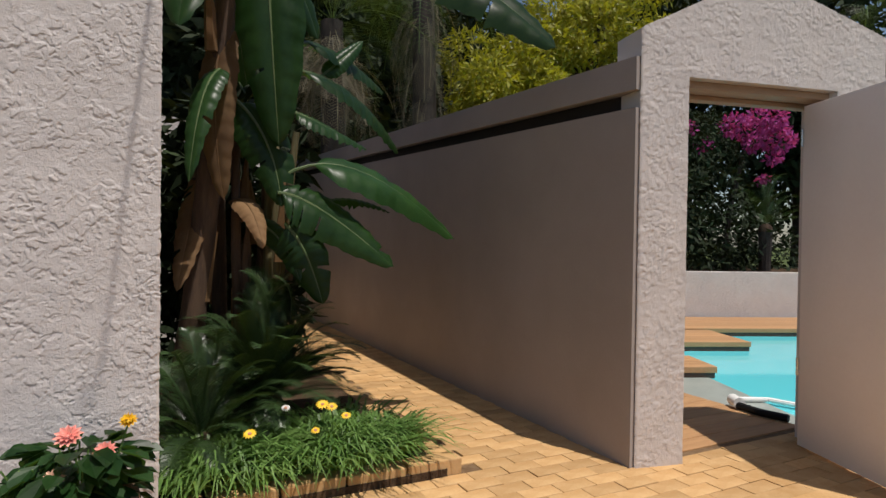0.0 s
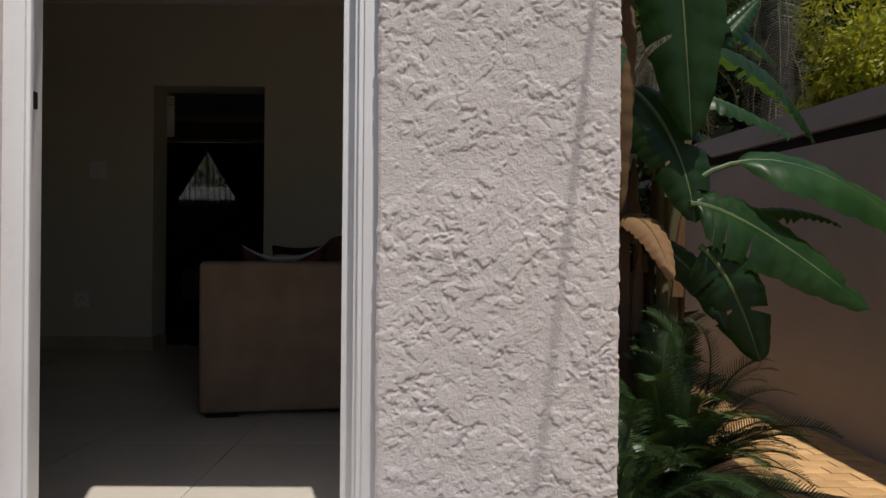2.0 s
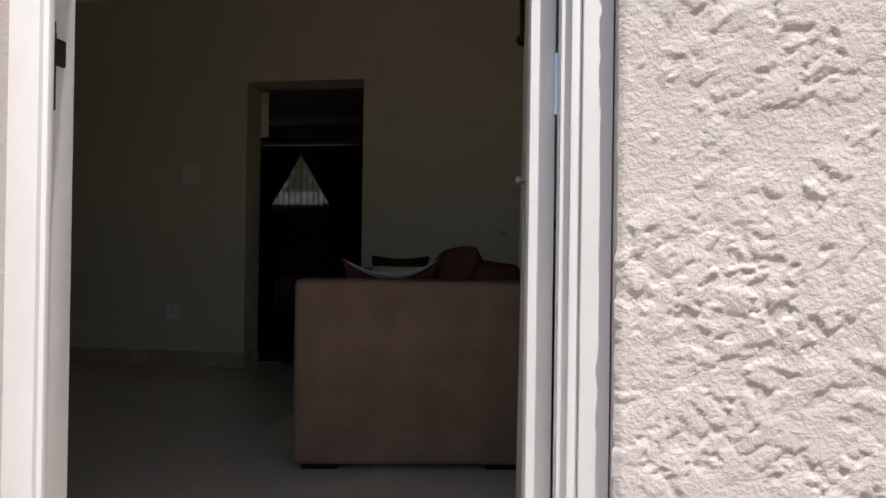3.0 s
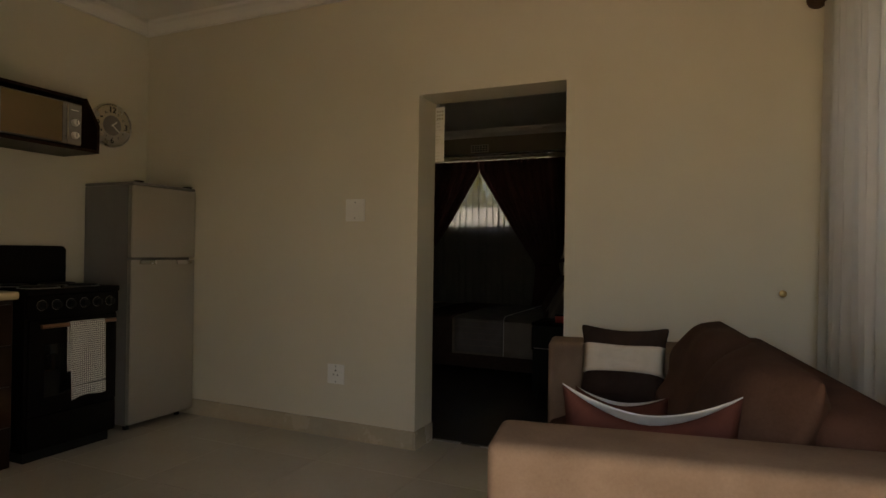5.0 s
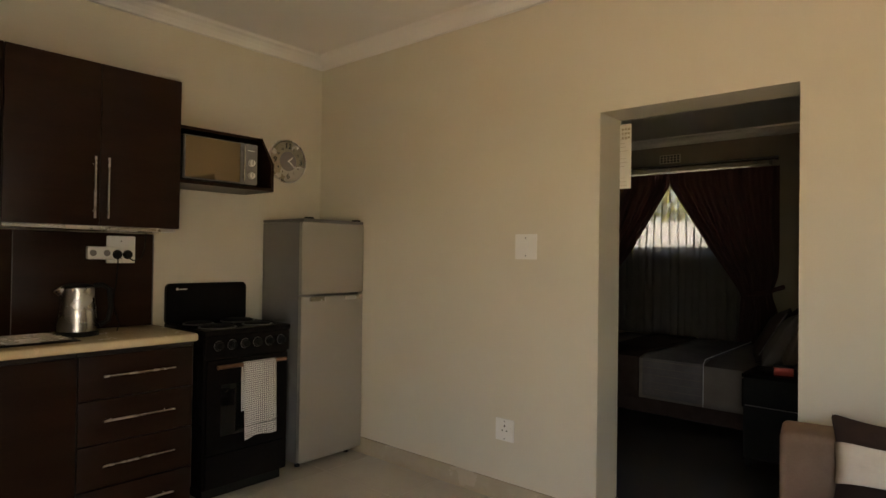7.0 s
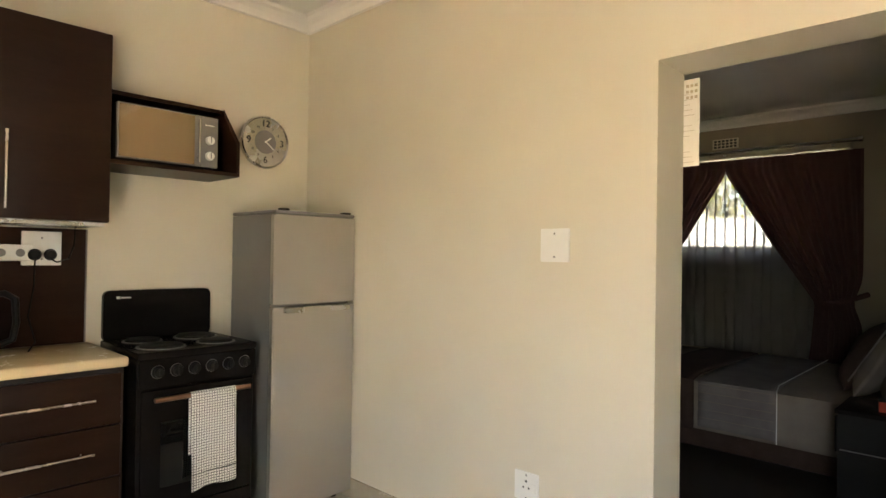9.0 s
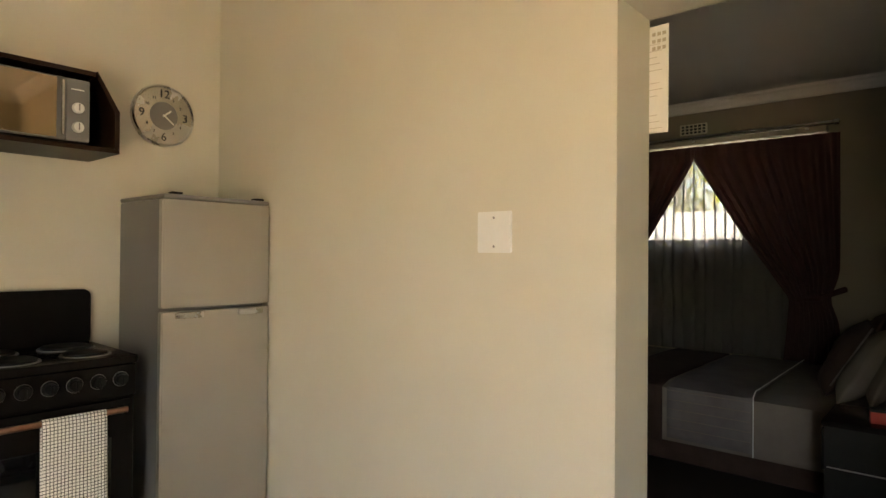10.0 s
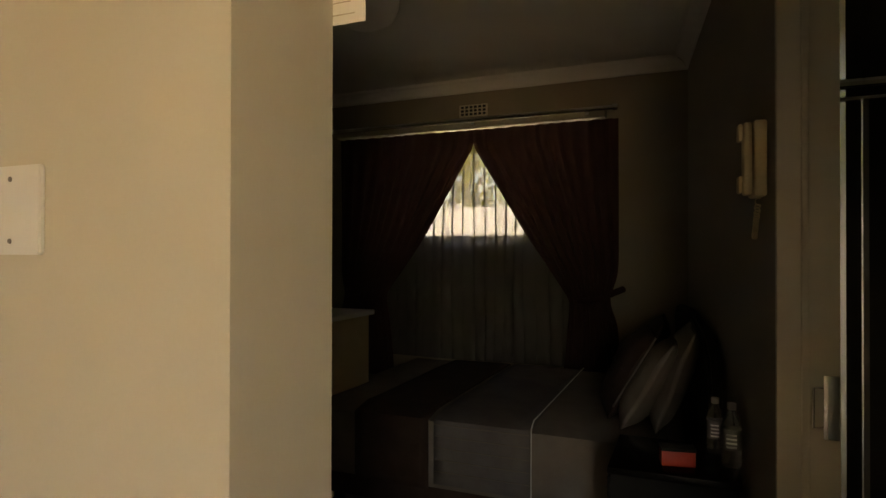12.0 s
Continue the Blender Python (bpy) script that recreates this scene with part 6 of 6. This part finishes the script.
def flower_pot():
    p = thing("potted_plant", "terracotta pot of salmon pink flowers by the pillar", "potted plant", pose(1.98, 3.05, G))
    part("pot", lathe([(0.0, 0.0), (0.10, 0.0), (0.115, 0.02), (0.15, 0.30), (0.165, 0.31), (0.168, 0.355), (0.150, 0.36), (0.145, 0.33), (0.0, 0.32)], 32), M_TERRA, p)
    part("soil", lathe([(0.0, 0.326), (0.143, 0.325)], 24), M_SOIL, p)
    rnd = random.Random(8)
    for k in range(210):
        a, q, h = rnd.uniform(0, 6.283), rnd.uniform(0.02, 0.16), rnd.uniform(0.36, 0.53)
        h -= 0.5 * max(0, q - 0.12)
        l = rnd.uniform(0.06, 0.11)
        b = bmesh.new()
        vs = [b.verts.new(v) for v in ((0, 0, 0), (l * 0.35, -l * 0.30, 0.008), (l * 0.75, -l * 0.28, 0.004), (l, 0, -0.012), (l * 0.75, l * 0.28, 0.004), (l * 0.35, l * 0.30, 0.008))]
        b.faces.new(vs[:4]), b.faces.new((vs[0], vs[3], vs[4], vs[5]))
        o = part("leaf", b, M_BANANA, p, "", False)
        o.matrix_basis = pose(q * math.cos(a), q * math.sin(a), h, rnd.uniform(-25, 25), rnd.uniform(-10, 40), math.degrees(a))
    for k in range(18):
        a, q = rnd.uniform(0, 6.283), rnd.uniform(0.02, 0.15)
        part("stalk", tube(bmesh.new(), [(q * 0.4 * math.cos(a), q * 0.4 * math.sin(a), 0.33), (q * math.cos(a), q * math.sin(a), 0.42), (1.3 * q * math.cos(a), 1.3 * q * math.sin(a), 0.50)], 0.003, 5), M_GRASSY, p)
    for x, y, z, r, mat in ((-0.02, -0.04, 0.565, 0.042, M_PINK), (0.075, -0.06, 0.515, 0.034, M_PINK), (-0.05, -0.10, 0.465, 0.034, M_PEACH), (0.135, 0.02, 0.575, 0.028, M_YELLOW)):
        fl = part("bloom", lathe([(0.0, 0.0), (r * 0.4, 0.002), (r * 0.2, 0.01)], 10, pose(x, y, z)), mat, p, "double daisy bloom")
        for ring in range(3):
            rr = r * (1 - 0.26 * ring)
            for k in range(12 - 2 * ring):
                b = bmesh.new()
                vs = [b.verts.new(v) for v in ((0.003, 0, 0.004 * ring), (rr * 0.6, -rr * 0.22, 0.010 + 0.006 * ring), (rr, 0, 0.008 + 0.012 * ring), (rr * 0.6, rr * 0.22, 0.010 + 0.006 * ring))]
                b.faces.new(vs)
                o = part("petal", b, mat, fl, "", False)
                o.matrix_basis = pose(x, y, z, 35, -8, 0) @ pose(0, 0, 0, 0, 0, k * 360 / (12 - 2 * ring) + 14 * ring)
        part("stalk", rod((x * 0.5, y * 0.5, 0.33), (x, y, z), 0.003, 5), M_GRASSY, fl)


flower_pot()

# ---- trees and distance ----


def leaf_cloud(blobs, count, size, seed, narrow=0.45):
    """Many small leaf blades scattered over the shells of a set of clumps."""
    rng = np.random.default_rng(seed)
    verts, faces = [], []
    vol = np.array([b[3] ** 2 for b in blobs])
    pick = rng.choice(len(blobs), count, p=vol / vol.sum())
    for i in pick:
        x, y, z, r = blobs[i][:4]
        d = rng.normal(size=3)
        d /= np.linalg.norm(d)
        p = np.array((x, y, z)) + d * r * (0.55 + 0.5 * rng.random() ** 0.5) * np.array((1, 1, 0.8))
        a = rng.normal(size=3) + 0.8 * d + np.array((0, 0, -0.5))
        a /= np.linalg.norm(a)
        b = np.cross(a, rng.normal(size=3))
        b /= max(np.linalg.norm(b), 1e-6)
        l, w = size * rng.uniform(0.6, 1.3), size * narrow * rng.uniform(0.5, 0.9)
        k = len(verts)
        verts += [tuple(p), tuple(p + a * l * 0.5 + b * w * 0.5), tuple(p + a * l), tuple(p + a * l * 0.5 - b * w * 0.5)]
        faces.append((k, k + 1, k + 2, k + 3))
    return verts, faces


def clumps(x, y, z, rx, ry, rz, n, r, seed):
    rnd = random.Random(seed)
    out = []
    for _ in range(n):
        d = Vector((rnd.gauss(0, 1), rnd.gauss(0, 1), rnd.gauss(0, 1))).normalized() * rnd.uniform(0.35, 1.0)
        out.append((x + d.x * rx, y + d.y * ry, z + d.z * rz, r * rnd.uniform(0.6, 1.25)))
    return out


def tree(name, label, x, y, crown, count, size, mat, seed, n=22, r=0.75, narrow=0.45):
    cz, rx, ry, rz = crown
    t = thing(name, label, "tree")
    rnd = random.Random(seed)
    part("trunk", tube(bmesh.new(), [(x, y, G - 0.2), (x + 0.1, y, cz * 0.4), (x - 0.05, y + 0.1, cz * 0.8), (x, y, cz)], [0.20, 0.16, 0.12, 0.06], 10), M_BARK, t)
    blobs = clumps(x, y, cz, rx, ry, rz, n, r, seed)
    for b in blobs[:8]:
        part("limb", tube(bmesh.new(), [(x, y, cz * 0.6), ((x + b[0]) / 2, (y + b[1]) / 2, (cz * 0.6 + b[2]) / 2 + 0.2), b[:3]], [0.07, 0.05, 0.015], 6), M_BARK, t)
    v, f = leaf_cloud(blobs, count, size, seed, narrow)
    raw("crown", v, f, mat, t)


tree("lime_green_tree", "lime green leafy tree behind the garden wall", 7.9, 9.9, (3.15, 1.25, 1.2, 1.0), 13000, 0.15, M_LIMELEAF, 21, 26, 0.46, 0.42)
tree("lime_green_tree", "lime green leafy tree behind the garden wall", 9.9, 9.9, (4.6, 1.5, 1.4, 1.6), 14000, 0.16, M_LIMELEAF, 22, 28, 0.55, 0.42)
tree("dark_tree", "tall dark green tree behind the garden", 5.6, 13.5, (4.0, 2.6, 1.8, 3.4), 13000, 0.36, M_DARKLEAF, 23, 34, 1.0, 0.6)
tree("dark_tree", "tall dark green tree behind the garden", 3.0, 12.5, (4.2, 2.6, 1.8, 3.6), 13000, 0.36, M_DARKLEAF, 24, 34, 1.0, 0.6)
tree("dark_tree", "tall dark green tree behind the garden", 9.0, 15.5, (5.2, 4.0, 2.0, 4.2), 15000, 0.42, M_DARKLEAF, 25, 40, 1.3, 0.6)
tree("dark_tree", "tall dark green tree behind the garden", 15.0, 14.0, (5.2, 3.4, 2.4, 3.8), 12000, 0.42, M_DARKLEAF, 26, 34, 1.3, 0.6)
tree("dark_tree", "tall dark green tree behind the pool", 16.5, 10.0, (4.0, 2.2, 2.6, 3.0), 9000, 0.34, M_DARKLEAF, 27, 30, 1.1, 0.6)
v, f = leaf_cloud(clumps(6.5, 14.2, 1.8, 6.0, 0.7, 2.2, 70, 1.0, 31), 14000, 0.34, 31, 0.6)
tagged(raw("hedge", v, f, M_DARKLEAF), "dense dark hedge behind the garden wall", "hedge", "", "stuff")
v, f = leaf_cloud(clumps(2.72, 6.2, 0.9, 0.42, 0.9, 1.3, 30, 0.35, 33), 5000, 0.20, 33, 0.5)
tagged(raw("bed_shrubs", v, f, M_DARKLEAF), "dark leafy shrubs at the back of the bed", "shrubs", "", "stuff")


def palm(x, y, h, seed, skirt=16, low=0.55, hang=(62, 86)):
    p = thing("palm_tree", "tall palm with hanging dead fronds on its trunk", "palm tree", pose(x, y, G - 0.2))
    rnd = random.Random(seed)
    part("trunk", tube(bmesh.new(), [(0, 0, 0), (0.05, 0, h * 0.5), (0, 0.05, h)], [0.24, 0.20, 0.17], 12), M_BARK, p)
    live = [frond_mesh(2.1, 0.55, 40, 0.5, 0.55, rnd, "green_frond", M_PALMLEAF), frond_mesh(1.9, 0.5, 40, 0.2, 0.8, rnd, "green_frond", M_PALMLEAF)]
    dead = [frond_mesh(1.3, 0.22, 30, 0.1, 0.2, rnd, "dead_frond", M_DEADFROND), frond_mesh(1.6, 0.25, 30, 0.15, 0.3, rnd, "dead_frond", M_DEADFROND)]
    for k in range(20):
        o = new("green_frond", live[k % 2])
        o.parent = p
        o.location = (0, 0, h)
        o.rotation_euler = (0, radians(rnd.uniform(-30, 45)), k * 2.399)
    for k in range(skirt):
        o = new("dead_frond", dead[k % 2])
        o.parent = p
        o.location = (0.12 * math.cos(k * 2.399), 0.12 * math.sin(k * 2.399), h * rnd.uniform(low, 0.98))
        o.rotation_euler = (0, radians(rnd.uniform(*hang)), k * 2.399)


palm(6.15, 9.6, 5.6, 41, 40)
palm(4.75, 9.9, 4.7, 42, 70, 0.84, (38, 80))
palm(15.4, 8.0, 5.3, 43)

# ---- pool court behind the gate ----
POOL = pose(6.0, 4.0, 0, 0, 0, -23.0)   # the pool lies turned against the house
setting("pool_basin", boxes((-0.28, 7.6, -1.0, 3.70, G - 0.15, G - 0.11)), M_WATER, "bright turquoise pool water", "pool").matrix_basis = POOL
setting("pool_step", box(-0.27, 0.55, -0.99, 1.115, G - 0.14, G - 0.098), M_POOLSTEP, "pale shallow pool step under the water", "pool step").matrix_basis = POOL
deck = thing("pool_deck", "orange timber deck around the pool", "deck", kind="structure")
board = mesh_of("deck_board", box(-0.5, 0.5, -0.067, 0.067, -0.06, 0.0, bevel=0.005), M_DECK, False)


def deck_run(x0, x1, y0, y1, m=Matrix.Identity(4)):
    n = int((y1 - y0) / 0.14)
    for k in range(n):
        o = new("deck_board", board)
        o.parent = deck
        y = y0 + 0.07 + 0.14 * k
        o.matrix_basis = m @ Matrix.Translation(((x0 + x1) / 2, y, G + 0.002)) @ Matrix.Diagonal((x1 - x0, 1, 1, 1))


deck_run(4.75, 5.93, 3.30, 6.4)
deck_run(-0.40, 0.64, 1.12, 1.80, POOL)
deck_run(-0.6, 1.83, 2.515, 3.62, POOL)
deck_run(-0.6, 7.5, 3.63, 4.95, POOL)
setting("deck_joists", boxes((-0.38, 0.62, 1.13, 1.74, G - 0.16, G - 0.06), (-0.58, 1.81, 2.525, 3.60, G - 0.16, G - 0.06), (-0.58, 7.48, 3.64, 4.95, G - 0.16, G - 0.06)), M_DKWOOD, "dark timber under the deck", "deck").matrix_basis = POOL
setting("pool_wall", box(-1.0, 8.5, 4.98, 5.2, G - 0.2, 0.30), M_STUCCO, "low pale plastered wall behind the pool", "wall").matrix_basis = POOL
v, f = leaf_cloud(clumps(11.8, 9.1, 1.0, 3.4, 0.8, 1.5, 46, 0.75, 51), 9000, 0.18, 51)
tagged(raw("pool_shrubs", v, f, M_DARKLEAF), "dense shrubs behind the pool wall, darkened in colour for shade", "shrubs", "", "stuff")
boug = thing("bougainvillea", "magenta flowering bougainvillea over the shrubs", "bougainvillea")
part("stem", tube(bmesh.new(), [(12.2, 8.8, G), (12.3, 8.7, 1.4), (12.5, 8.5, 2.8)], [0.06, 0.05, 0.03], 8), M_BARK, boug)
v, f = leaf_cloud([(11.9, 8.3, 2.95, 0.24), (12.5, 8.1, 3.1, 0.32), (12.8, 8.1, 2.75, 0.30), (12.2, 8.2, 2.65, 0.18), (11.3, 8.5, 2.55, 0.13), (11.0, 8.6, 2.85, 0.13), (12.55, 8.0, 2.35, 0.12), (12.35, 8.05, 1.95, 0.09)], 1300, 0.10, 52, 0.8)
raw("flowering_crown", v, f, M_MAGENTA, boug, "magenta flower bracts")
v, f = leaf_cloud(clumps(12.0, 8.7, 2.7, 1.6, 0.4, 0.7, 16, 0.4, 53), 2600, 0.12, 53)
raw("foliage", v, f, M_DARKLEAF, boug)
cycad(12.3, 7.95, 0.95, 0.95, 26, 6, "spiky palm on the bank behind the pool wall")
setting("pool_bank", box(-1.0, 9.5, 5.2, 8.6, G - 0.2, 0.26), M_SOIL, "dark planted bank behind the pool wall", "bank").matrix_basis = POOL
part("tall_support", tube(bmesh.new(), [(12.3, 7.95, 0.28), (12.3, 7.95, 1.0)], [0.10, 0.12], 10), M_BARK, None)
tagged(bpy.data.objects["tall_support"], "short scaly palm trunk on the bank", "palm trunk")
hose = thing("pool_cleaner_hose", "white and dark pool cleaner hose lying at the step", "hose")
part("hose", tube(bmesh.new(), [(6.70, 3.75, G - 0.075), (6.62, 4.0, G - 0.075), (6.40, 4.12, G - 0.075), (6.15, 4.0, G - 0.07), (6.02, 3.86, G - 0.01), (5.95, 3.80, G + 0.03)], 0.020, 8), M_PLASTIC, hose)
part("connector", rod((5.96, 3.82, G + 0.045), (5.90, 3.72, G + 0.045), 0.042, 12), M_PLASTIC, hose)
part("dark_hose", tube(bmesh.new(), [(5.90, 3.73, G + 0.03), (5.88, 3.55, G + 0.03), (5.92, 3.38, G + 0.03)], 0.026, 8), M_BLACKP, hose)

# behind the bedroom
setting("back_garden_wall", box(-6, 2.2, 12.6, 12.8, G - 0.2, 1.87), M_WHITE, "white painted garden wall behind the bedroom", "wall")
v, f = leaf_cloud(clumps(-1.6, 13.6, 2.7, 3.6, 0.5, 1.1, 40, 0.6, 61), 8000, 0.16, 61)
tagged(raw("back_hedge", v, f, M_LIMELEAF), "sunlit green hedge above the back garden wall", "hedge", "", "stuff")

# ---- clay pavers, last ----
paving = setting("paving", boxes((-3.0, 4.40, -8.0, 3.54, G - 0.15, G - 0.007), (3.50, 4.40, 3.54, 13.0, G - 0.15, G - 0.007), (4.40, 6.5, -3.0, 3.30, G - 0.15, G - 0.007)), M_JOINT, "tan clay paving in a running bond with sandy joints", "paving")
pv = mesh_of("paver", box(-0.0985, 0.0985, -0.0485, 0.0485, -0.03, 0.0, bevel=0.004), M_PAVER, False)
prnd = random.Random(77)
near, rest = [], bmesh.new()
verts, faces = [], []
unit = [(-0.0985, -0.0485), (0.0985, -0.0485), (0.0985, 0.0485), (-0.0985, 0.0485)]
for row in range(-20, 105):
    y = 3.0 + 0.1 * row
    for col in range(0, 24):
        x = 2.0 + 0.2 * col + (0.1 if row % 2 else 0)
        ok = (2.3 < x < 4.45 and y < 3.55) or (3.66 < x < 4.5 and 3.55 <= y < 10.5) or (4.45 <= x < 6.4 and y < 3.25)
        if not ok:
            continue
        z = G + prnd.uniform(-0.0025, 0.0025)
        if 2.75 < y < 5.6 and 2.9 < x < 4.9 and len(near) < 300:
            o = new("paver", pv)
            o.parent = paving
            o.location = (x, y, z)
            o.rotation_euler = (radians(prnd.uniform(-0.5, 0.5)), radians(prnd.uniform(-0.5, 0.5)), radians(prnd.uniform(-0.7, 0.7)))
            near.append(o)
        else:
            i = len(verts)
            verts += [(x + a, y + b, z) for a, b in unit] + [(x + a * 1.03, y + b * 1.03, z - 0.03) for a, b in unit]
            faces += [(i, i + 1, i + 2, i + 3)] + [(i + k, i + 4 + k, i + 4 + (k + 1) % 4, i + (k + 1) % 4) for k in range(4)]
far_pavers = raw("far_pavers", verts, faces, M_PAVERS, paving)
far_pavers["kind"] = "stuff"
